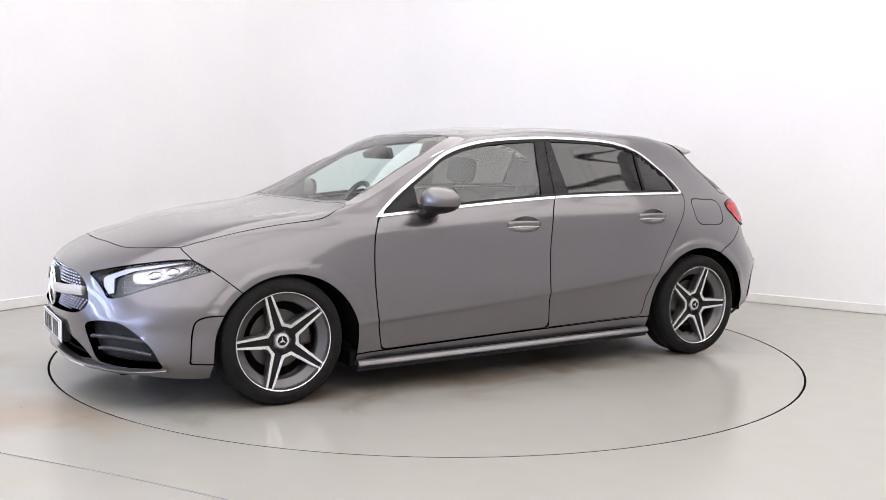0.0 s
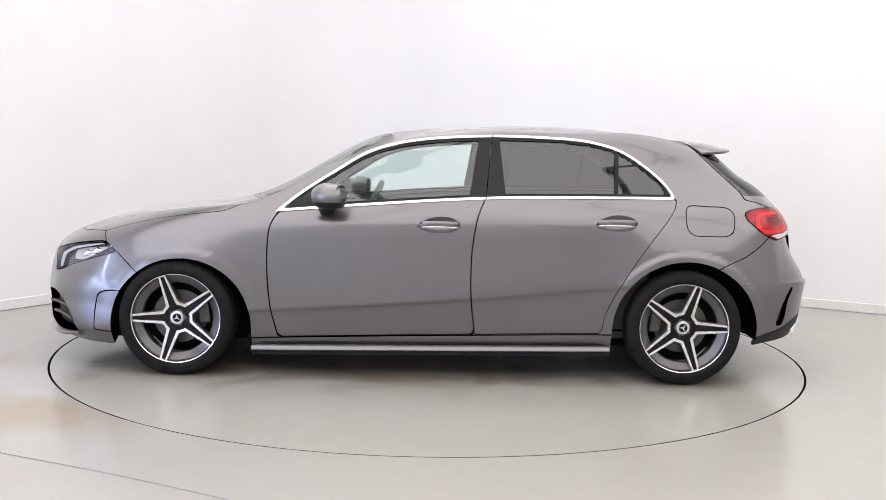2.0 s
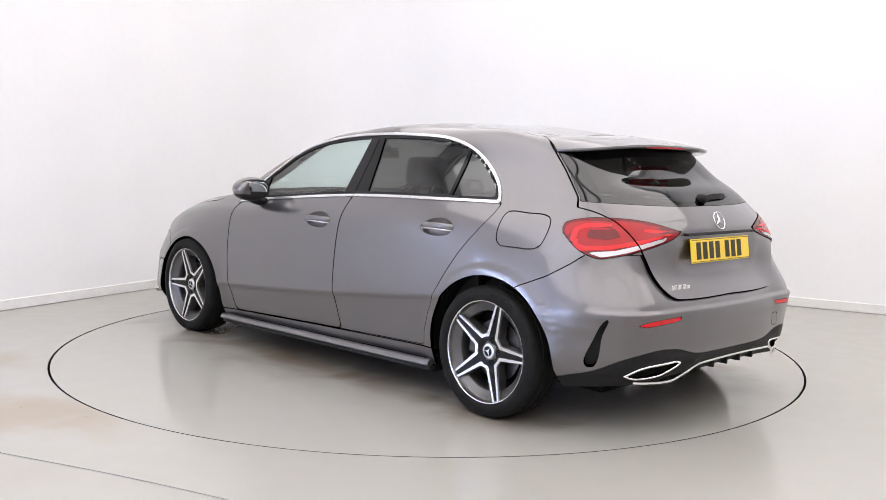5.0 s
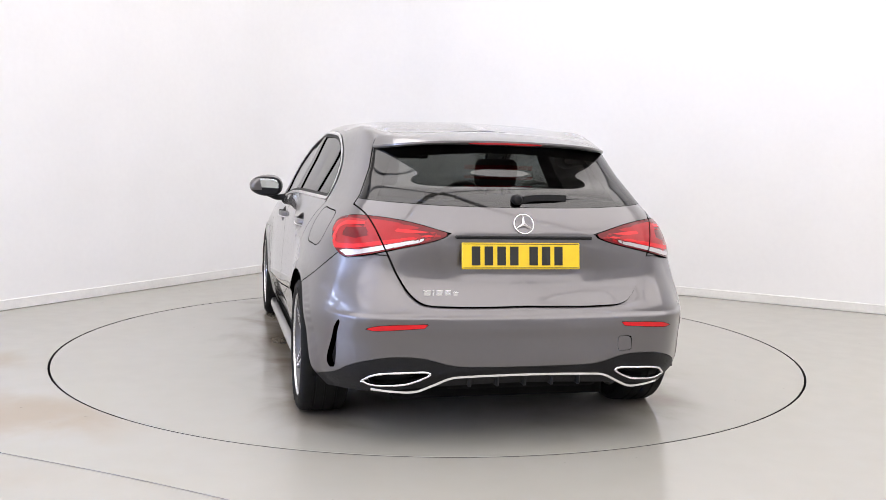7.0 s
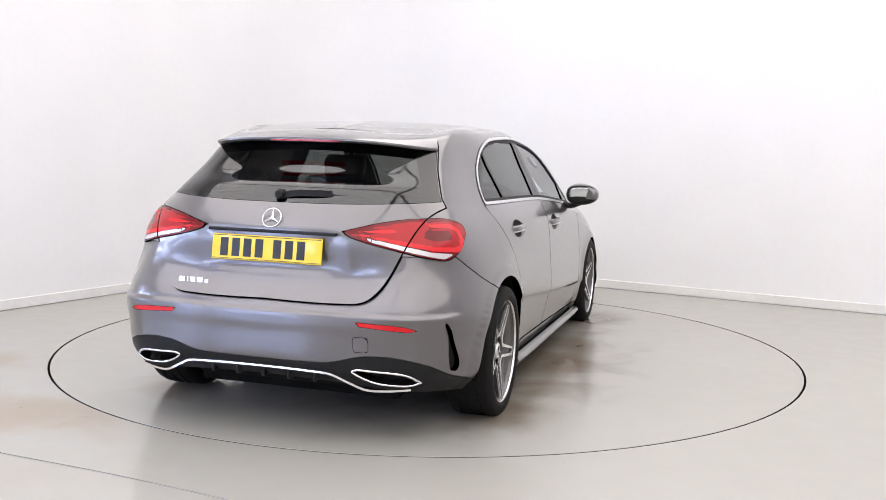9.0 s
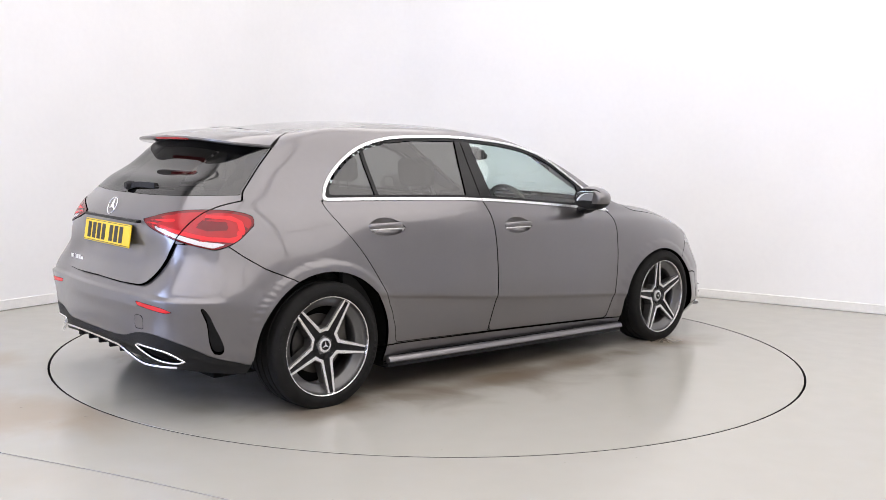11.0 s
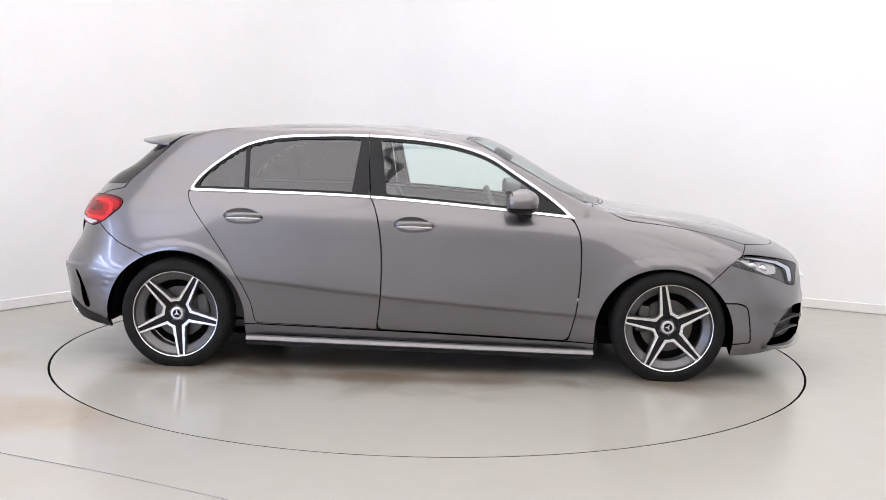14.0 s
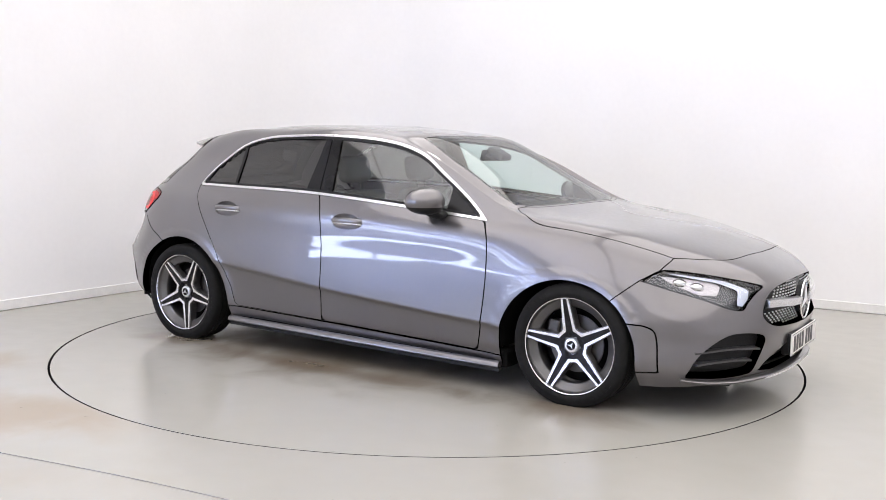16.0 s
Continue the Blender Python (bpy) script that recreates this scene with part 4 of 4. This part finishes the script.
def make_wheel():
    """A wheel about its hub, its face towards +y; arms start along +x."""
    w = tagged(new("wheel"), "black tyre on a five-spoke two-tone alloy wheel")
    tyre = part("tyre", lathe_bm([(.236, -.102), (.250, -.108), (.285, -.113), (.302, -.104), (.3095, -.088), (.3105, -.06), (.3055, -.058), (.3055, -.05), (.311, -.048), (.311, -.012), (.306, -.010), (.306, -.002), (.311, 0), (.311, .036), (.306, .038), (.306, .046), (.3105, .05), (.3095, .078), (.303, .094), (.290, .103), (.275, .1055), (.272, .107), (.262, .107), (.250, .104), (.243, .098), (.236, .094)], 96), RUBBER, w, smooth=35)
    for k in range(2):
        for i in range(5):
            a = radians(62 + 180 * k + i * 6)
            part("sidewall_mark", flat_bm([(.268 * math.cos(a), .268 * math.sin(a)), (.284 * math.cos(a), .284 * math.sin(a)), (.284 * math.cos(a + .06), .284 * math.sin(a + .06)), (.268 * math.cos(a + .06), .268 * math.sin(a + .06))], .100, .1072), RUBBER, tyre)
    rim = part("rim", lathe_bm([(.236, -.095), (.225, -.09), (.218, -.06), (.200, -.03), (.189, .03), (.190, .052), (.194, .058), (.226, .070), (.232, .077), (.2365, .092)], 96), ALLOY_DARK, w, "grey painted alloy rim", smooth=50)
    part("rim_lip", lathe_bm([(.2355, .0905), (.2372, .0970), (.2410, .0990), (.2430, .0965), (.2425, .090)], 96), ALLOY_CUT, rim, "bright diamond-cut rim lip", smooth=40)
    part("valve", lathe_bm([(0, .030), (.0042, .030), (.0045, .0), (0, .0)], 10), RUBBER, rim, m=pose(.186, .040, .010, 0, 0, -14), smooth=40)
    for k in range(5):
        a = math.degrees(2 * math.pi * k / 5)
        m = pose(0, 0, 0, 0, -a, 0)
        # the spoke's body, a little wider than its bright edges
        arm = [(.030, -.0218), (.030, .0218), (.0690, .0501), (.0820, .0360), (.2335, .0218), (.2335, -.0218), (.0820, -.0360), (.0690, -.0501)]
        spoke = part("spoke", tilted(flat_bm(arm, .030, .0785), .05, .23, .020), ALLOY_DARK, w, m=m)
        groove = [(.040, -.0290), (.040, .0290), (.0560, .0400), (.070, .0200), (.2345, .0095), (.2345, -.0095), (.070, -.0200), (.0560, -.0400)]
        part("groove", tilted(flat_bm(groove, .077, .0797), .05, .23, .020), GLOSS_BLACK, spoke, "black spoke centre")
        for s in (1, -1):
            bar = [(.0670, s * .0487), (.0790, s * .0338), (.2375, s * .0194), (.2375, s * .0094), (.0690, s * .0190), (.0560, s * .0407)]
            part("spoke_face", tilted(flat_bm(bar if s > 0 else bar[::-1], .072, .0865), .05, .23, .020), ALLOY_CUT, spoke, "bright diamond-cut spoke edge")
        part("spoke_tip", tilted(flat_bm([(.2325, -.0100), (.2325, .0100), (.2375, .0100), (.2375, -.0100)], .075, .0862), .05, .23, .020), ALLOY_CUT, spoke)
        bolt = lathe_bm([(0, .054), (.0080, .054), (.0095, .058), (.0100, .063), (.0135, .063), (.0140, .045)], 14)
        part("bolt_well", bolt, UNDER, w, m=m @ pose(.0545, 0, 0), smooth=40)
    part("hub", lathe_bm([(0, .0605), (.042, .0605), (.046, .056), (.050, .02), (0, .02)], 48), ALLOY_DARK, w, "dark wheel hub", smooth=40)
    cap = part("centre_cap", lathe_bm([(0, .070), (.028, .070), (.034, .068), (.0365, .062), (.0365, .05), (0, .05)], 40), SATIN, w, "silver centre cap", smooth=40)
    part("cap_field", lathe_bm([(0, .0715), (.0235, .0715), (.0235, .070), (0, .070)], 32), GLOSS_BLACK, cap)
    for k in range(3):
        a = 90 + 120 * k
        part("emblem_ray", flat_bm([(0, -.004), (.0225, 0), (0, .004)], .071, .0735), SATIN, cap, m=pose(0, 0, 0, 0, -a, 0))
    part("brake_disc", lathe_bm([(0, -.005), (.06, -.005), (.145, -.005), (.145, .004), (.08, .004), (.078, .012), (0, .012)], 64), STEEL, w, "steel brake disc", smooth=40)
    part("wheel_back", lathe_bm([(0, -.05), (.2, -.05), (.2, -.045), (0, -.045)], 40), UNDER, w)
    return w


def add_wheels():
    first_wheel = make_wheel()
    first_wheel.parent = car
    spots = ((1.3665, 1, -.7), (-1.3705, 1, 36), (1.3665, -1, 180 - 27), (-1.3705, -1, 180 - 61))
    for i, (x, sy, arm) in enumerate(spots):
        m = pose(x, .787 * sy, .304, 0, 0, 0 if sy > 0 else 180) @ pose(0, 0, 0, 0, -arm, 0)
        if i == 0:
            first_wheel.matrix_basis = m
        else:
            copy_thing(first_wheel, m)


add_wheels()
# callipers, wheel housings and underside
for x, sy in ((1.3645, 1), (-1.3645, 1), (1.3645, -1), (-1.3645, -1)):
    bm = box_bm(-.035, .035, -.03, .035, -.075, .075, .012)
    s = 1 if x > 0 else -1
    part("brake_calliper", bm, STEEL, car, "grey brake calliper", m=pose(x - .128 * s, .775 * sy, .34, 0, 8 * s, 0))
    r = .385 if x > 0 else .398
    cx, cz = (1.337, .275) if x > 0 else (-1.372, .285)
    bm = bmesh.new()
    arcs = []
    for y in (.50, .855):
        arcs.append([bm.verts.new((cx + r * math.cos(a), y * sy, cz + r * math.sin(a))) for a in np.linspace(-.10, math.pi + .10, 32)])
    for k in range(31):
        bm.faces.new((arcs[0][k], arcs[0][k + 1], arcs[1][k + 1], arcs[1][k]))
    bm.faces.new(arcs[0])
    part("wheel_housing", bm, UNDER, car, "black plastic wheel housing", smooth=40)
for x0, x1, w in ((1.74, 2.05, .50), (.99, 1.74, .50), (-.97, .99, .82), (-1.77, -.97, .50), (-1.95, -1.77, .62)):
    part("underside", box_bm(x0, x1, -w, w, .128 if x0 > -1.9 else .235, .215 if x0 > -1.9 else .27, .01), UNDER, car, "black underside panel")
part("silencer", box_bm(-1.95, -1.62, -.4, .3, .205, .275, .03, 3), UNDER, car, "dark exhaust silencer")


# ---------- small parts of the car ----------
def ellipsoid_bm(a, b, c, power=2.6, nu=32, nv=18):
    bm = bmesh.new()
    bmesh.ops.create_uvsphere(bm, u_segments=nu, v_segments=nv, radius=1)
    for v in bm.verts:
        p = [abs(q) for q in v.co]
        n = (p[0] ** power + p[1] ** power + p[2] ** power) ** (1 / power)
        v.co = Vector((v.co.x * a / n, v.co.y * b / n, v.co.z * c / n))
    return bm


def door_mirror(sy, door):
    m = part("door_mirror", shaped_mirror(True), PAINT, door, "grey painted door mirror", m=pose(.545, sy * .935, .978) @ Matrix.Diagonal((1, sy, 1, 1)), smooth=60)
    part("mirror_base", shaped_mirror(False), BLACK_PLASTIC, m, "black lower shell", smooth=60)
    g = ellipsoid_bm(.003, .078, .044, 3.0)
    part("mirror_glass", g, MIRROR, m, "mirror glass", m=pose(-.0725, 0.0, .002, 0, -6, -10), smooth=60)
    g = ellipsoid_bm(.008, .092, .058, 3.0)
    part("mirror_rim", g, BLACK_PLASTIC, m, m=pose(-.066, 0.0, .002, 0, 0, -10), smooth=60)
    f = sweep_bm(spline([(.02, -.13, -.072), (.02, -.08, -.078), (.01, -.02, -.055)], 6), section=[(.04 * math.cos(a), .02 * math.sin(a)) for a in np.linspace(0, 2 * math.pi, 13)[:-1]])
    part("mirror_foot", f, BLACK_PLASTIC, m, "black mirror foot", smooth=60)


def shaped_mirror(upper):
    bm = ellipsoid_bm(.092, .108, .070, 2.25)
    for v in bm.verts:
        if v.co.x < -.062:
            v.co.x = -.062
        v.co.z *= 1 - .14 * (v.co.y / .108)
        v.co.x -= .022 * max(0, v.co.y / .108)
    geom = bm.verts[:] + bm.edges[:] + bm.faces[:]
    bmesh.ops.bisect_plane(bm, geom=geom, plane_co=(0, 0, -.028), plane_no=(0, 0, 1 if upper else -1), clear_inner=True)
    return bm


for sy, door in ((1, front_doors[0]), (-1, front_doors[1])):
    door_mirror(sy, door)


def number_plate(name, face, m, label, parent):
    """A plate lying in its local xz plane, facing -y, with plain bars in place of its characters."""
    p = part(name, box_bm(-.26, .26, -.004, .004, -.0555, .0555, .003, 1), face, parent, label, m)
    widths = (.052, .052, .052, .052, .0, .052, .052, .052)
    x = -.222
    for w in widths:
        if w:
            part("character_bar", box_bm(x + .004, x + .041, -.0056, -.003, -.0395, .0395), INK, p)
        x += .0555 if w else .030
    for z in (-.0495, .0495):
        part("plate_border", box_bm(-.254, .254, -.0050, -.003, z - .0012, z + .0012), INK, p)
    return p


number_plate("rear_number_plate", PLATE_YELLOW, pose(skin_at(0, 0, .805, -1) + .002, .017, .805, -8, 0, -90), "yellow number plate with black bars", tailgate_part)
number_plate("front_number_plate", PLATE_WHITE, pose(2.274, 0, .320, 0, 0, 90), "white number plate with black bars", front_bumper)
part("plate_holder", box_bm(2.225, 2.267, -.255, .255, .268, .375, .008), BLACK_PLASTIC, front_bumper, "black plate holder")


def emblem(m, r, parent):
    e = part("emblem", sweep_bm([(r * math.cos(a), 0, r * math.sin(a)) for a in np.linspace(0, 2 * math.pi, 41)[:-1]], r * .058, closed=True, up=(0, 1, 0)), CHROME, parent, "chrome ring emblem with three rays", m, smooth=60)
    for k in range(3):
        a = 90 + 120 * k
        bm = bmesh.new()
        tip, l, b = bm.verts.new((r, 0, 0)), bm.verts.new((r * -.08, 0, r * .17)), bm.verts.new((r * -.08, 0, -r * .17))
        top = bm.verts.new((0, -r * .12, 0))
        for f in ((tip, l, top), (b, tip, top), (l, b, top)):
            bm.faces.new(f)
        bmesh.ops.recalc_face_normals(bm, faces=bm.faces[:])
        part("emblem_ray", bm, CHROME, e, m=pose(0, 0, 0, 0, -a, 0))
    return e


emblem(pose(skin_at(0, 0, .938, -1) - .013, .004, .938, -24, 0, -90), .043, tailgate_part)
star = emblem(pose(2.272, 0, .522, 0, 0, 90), .098, front_bumper)
part("emblem_disc", lathe_bm([(0, .006), (.09, .006), (.094, .012), (.094, .03), (0, .03)], 48), GLOSS_BLACK, star, "black emblem disc", smooth=40)
# silver wing across the grille, and the studs
for sy in (1, -1):
    P = spline([(2.266, sy * .085, .525), (2.254, sy * .2, .53), (2.232, sy * .33, .54), (2.198, sy * .45, .545)], 6)
    part("grille_wing", sweep_bm(P, section=[(-.012, -.017), (.012, -.024), (.016, 0), (.012, .022), (-.012, .017)]), SATIN, front_bumper, "silver grille wing", smooth=50)
bm = bmesh.new()
row = 0
z = .412
while z < .63:
    y = -.486 + (row % 2) * .018
    while y < .49:
        P2 = np.array([[abs(y), z]])
        if field(P2, GRILLE)[0] < -.01 and abs(z - .535) > .026 and math.hypot(y, z - .522) > .1:
            x = 2.248 - .32 * abs(y) ** 2.3 - max(0, z - .57) * .45
            bmesh.ops.create_icosphere(bm, subdivisions=1, radius=.0052, matrix=Matrix.Translation((x, y, z)))
        y += .036
    z += .0125
    row += 1
tagged(part("grille_studs", bm, SATIN, front_bumper, "small silver grille studs"), kind="stuff")

# fins in the side intakes, front lip
for sy in (1, -1):
    for z, a in ((.338, 0), (.283, .03)):
        P = spline([(2.17 - a, sy * (.50 + a), z), (2.085, sy * .60, z + .003), (2.0, sy * .70, z - .004), (1.945 + a * .3, sy * .765, z - .01)], 6)
        part("intake_fin", sweep_bm(P, section=[(-.03, -.004), (.018, -.008), (.022, 0), (.018, .007), (-.03, .004)]), INTAKE_GREY, front_bumper, "dark intake fin", smooth=40)
lip = spline([(1.90, -.80, .200), (2.0, -.735, .190), (2.10, -.615, .186), (2.20, -.38, .192), (2.235, 0, .196), (2.20, .38, .192), (2.10, .615, .186), (2.0, .735, .190), (1.90, .80, .200)], 8)
part("front_lip", sweep_bm(lip, section=[(-.015, -.012), (.022, -.008), (.03, .002), (.022, .010), (-.015, .012)]), PAINT, front_bumper, smooth=50)
mid = [q for q in lip if abs(q[1]) < .47]
part("lip_trim", sweep_bm([(q[0] + .022, q[1], q[2] - .004) for q in mid], section=[(-.008, -.006), (.008, -.004), (.008, .005), (-.008, .006)]), SATIN, front_bumper, "silver lip trim", smooth=50)
for z in (.235, .275, .315):
    P = spline([(2.165, -.42, z), (2.2, -.2, z), (2.21, 0, z), (2.2, .2, z), (2.165, .42, z)], 5)
    part("intake_bar", sweep_bm(P, .006), UNDER, front_bumper, smooth=60)

# exhaust trims, chrome line of the diffuser and its fins
for sy in (1, -1):
    P = [(skin_at(0, sy * y, z, -1) - .002, sy * y, z) for y, z in EXHAUST[:-1]]
    part("exhaust_trim", sweep_bm(P, .0052, closed=True, up=(1, 0, 0)), CHROME, rear_bumper, "chrome exhaust trim", smooth=60)
P = spline([(-2.03, -.64, .246), (-2.07, -.56, .242), (-2.11, -.47, .248), (-2.138, -.40, .280), (-2.158, -.33, .312), (-2.162, -.25, .318), (-2.165, 0, .322), (-2.162, .25, .318), (-2.158, .33, .312), (-2.138, .40, .280), (-2.11, .47, .248), (-2.07, .56, .242), (-2.03, .64, .246)], 6)
part("diffuser_trim", sweep_bm(P, section=[(-.004, -.0045), (.004, -.0045), (.004, .0045), (-.004, .0045)]), CHROME, rear_bumper, "chrome diffuser trim")
for y in (-.24, -.12, 0, .12, .24):
    part("diffuser_fin", box_bm(-2.12, -1.98, y - .007, y + .007, .262, .31, .004, 1), BLACK_PLASTIC, rear_bumper)

# tailgate details
x = .437
for w, h in ((.030, .022), (.007, .022), (.026, .022), (.028, .022), (.020, .016)):
    part("badge_bar", box_bm(skin_at(0, x, .65, -1) - .008, skin_at(0, x, .65, -1) + .02, x - w, x, .640, .640 + h, .001, 1), CHROME, tailgate_part, "chrome model badge")
    x -= w + .009
# black bar painting in the shade below the plate recess's upper edge
part("recess_shade_bar", box_bm(skin_at(0, 0, .88, -1) + .002, skin_at(0, 0, .88, -1) + .03, -.30, .30, .874, .888, .004), GLOSS_BLACK, tailgate_part, "black bar for the shade under the plate recess edge")
W = skin_at(0, 0, 1.04, -1) - .018
wiper = part("rear_wiper", sweep_bm(spline([(W, .012, 1.026), (W + .004, -.05, 1.042), (W + .012, -.16, 1.046), (W + .022, -.22, 1.044)], 6), section=[(-.012, -.014), (.012, -.014), (.010, .013), (-.010, .013)]), BLACK_PLASTIC, tailgate_part, "black rear wiper", smooth=50)
part("wiper_blade", sweep_bm([(W + .020, -.20, 1.038), (W + .045, -.37, 1.034)], .006), BLACK_PLASTIC, wiper)
part("wiper_hub", lathe_bm([(0, -.02), (.022, -.02), (.024, .01), (.016, .024), (0, .026)], 20), BLACK_PLASTIC, wiper, m=pose(W - .004, .01, 1.035, 0, 0, 90), smooth=50)

# front wipers and the black scuttle under the windscreen
cowl = spline([(.915, -.645, .928), (1.0, -.49, .918), (1.04, -.28, .922), (1.057, 0, .924), (1.04, .28, .922), (1.0, .49, .918), (.915, .645, .928)], 8)
part("scuttle", sweep_bm(cowl, section=[(-.022, -.02), (.022, -.02), (.022, .004), (-.022, .008)]), BLACK_PLASTIC, car, "black plastic scuttle", smooth=40)
for y0, y1 in ((.52, -.05), (-.10, -.60)):
    P = spline([(1.02, y0, .932), (.995, (y0 + y1) / 2, .950), (.955, y1, .955)], 6)
    part("wiper", sweep_bm(P, section=[(-.008, -.006), (.008, -.006), (.004, .007), (-.004, .007)]), BLACK_PLASTIC, car, "black windscreen wiper", smooth=40)


# ---------- inside of the car ----------
def seat(x, y, w=.48):
    s = part("seat", box_bm(-.26, .26, -w / 2, w / 2, .28, .46, .06, 3), SEAT, car, "black leather seat", m=pose(x, y, 0), smooth=40)
    part("seat_back", box_bm(-.07, .07, -w / 2, w / 2, 0, .58, .055, 3), SEAT, s, m=pose(-.24, 0, .42, 0, -14, 0), smooth=40)
    part("head_restraint", box_bm(-.05, .05, -.13, .13, .0, .17, .045, 3), SEAT, s, m=pose(-.39, 0, 1.03, 0, -10, 0), smooth=40)
    for yy in (-.05, .05):
        part("restraint_rod", sweep_bm([(-.385, yy, .97), (-.395, yy, 1.06)], .006), STEEL, s)


for y in (.36, -.36):
    seat(.02, y)
bench = part("rear_bench", box_bm(-1.02, -.55, -.62, .62, .28, .47, .06, 3), SEAT, car, "black leather rear bench", smooth=40)
part("bench_back", box_bm(-.07, .07, -.60, .60, 0, .50, .05, 3), SEAT, bench, m=pose(-1.05, 0, .44, 0, -20, 0), smooth=40)
for y in (.38, -.38):
    part("head_restraint", box_bm(-.04, .04, -.12, .12, 0, .13, .04, 3), SEAT, bench, m=pose(-1.23, y, .92, 0, -14, 0), smooth=40)
dash = part("dashboard", box_bm(.58, .95, -.60, .66, .55, .885, .05, 3), DASH, car, "dark dashboard", smooth=40)
part("display", box_bm(.60, .62, -.05, .52, .86, .95, .008), GLOSS_BLACK, dash, "black wide display")
part("cabin_floor", box_bm(-1.25, .95, -.74, .74, .216, .26, .01), DASH, car)
part("boot_floor", box_bm(-1.95, -1.25, -.50, .50, .5, .70, .02), DASH, car)
for sy in (1, -1):
    part("door_trim", box_bm(-1.2, .80, min(.72 * sy, .76 * sy), max(.72 * sy, .76 * sy), .27, .885, .015), DASH, car, "dark door trim")
wheel_ring = part("steering_wheel", sweep_bm([(0, .18 * math.cos(a), .18 * math.sin(a)) for a in np.linspace(0, 2 * math.pi, 37)[:-1]], .016, closed=True, up=(1, 0, 0)), SEAT, car, "black leather steering wheel", m=pose(.42, -.36, .86, 0, -24, 0), smooth=60)
part("wheel_boss", box_bm(-.03, .01, -.08, .08, -.06, .06, .02, 3), SEAT, wheel_ring, smooth=40)
for a in (0, 180, 270):
    part("wheel_spoke", box_bm(-.012, .008, .05, .175, -.018, .018, .006), SATIN, wheel_ring, m=pose(0, 0, 0, a, 0, 0))
part("inner_mirror", box_bm(-.015, .015, -.12, .12, -.035, .035, .014, 3), GLOSS_BLACK, car, "black rear-view mirror", m=pose(.40, 0, 1.215, 0, 15, 0), smooth=40)
part("camera_box", box_bm(-.06, .06, -.06, .06, -.02, .02, .014, 3), BLACK_PLASTIC, car, m=pose(.45, 0, 1.225, 0, 28, 0), smooth=40)


# ---------- the turntable carries the car round ----------
HEADING = [(0.5 * k, 209.65 - 15.2336 * 0.5 * k + 0.581 * (0.5 * k - 8) ** 2 / 64 + 0.0556 * ((0.5 * k - 8) / 8) ** 3 + (0.13 if k % 2 else -0.1)) for k in range(33)]


def motions():
    stand = pose(-0.0095, 0.0752, 0)        # the car's place on the disc
    walk(turntable, [(t, pose(0, 0, 0, 0, 0, a)) for t, a in HEADING])
    walk(car, [(t, pose(0, 0, 0, 0, 0, a) @ stand @ pose(0, 0, 0, 0.468, 0, 0)) for t, a in HEADING])


motions()
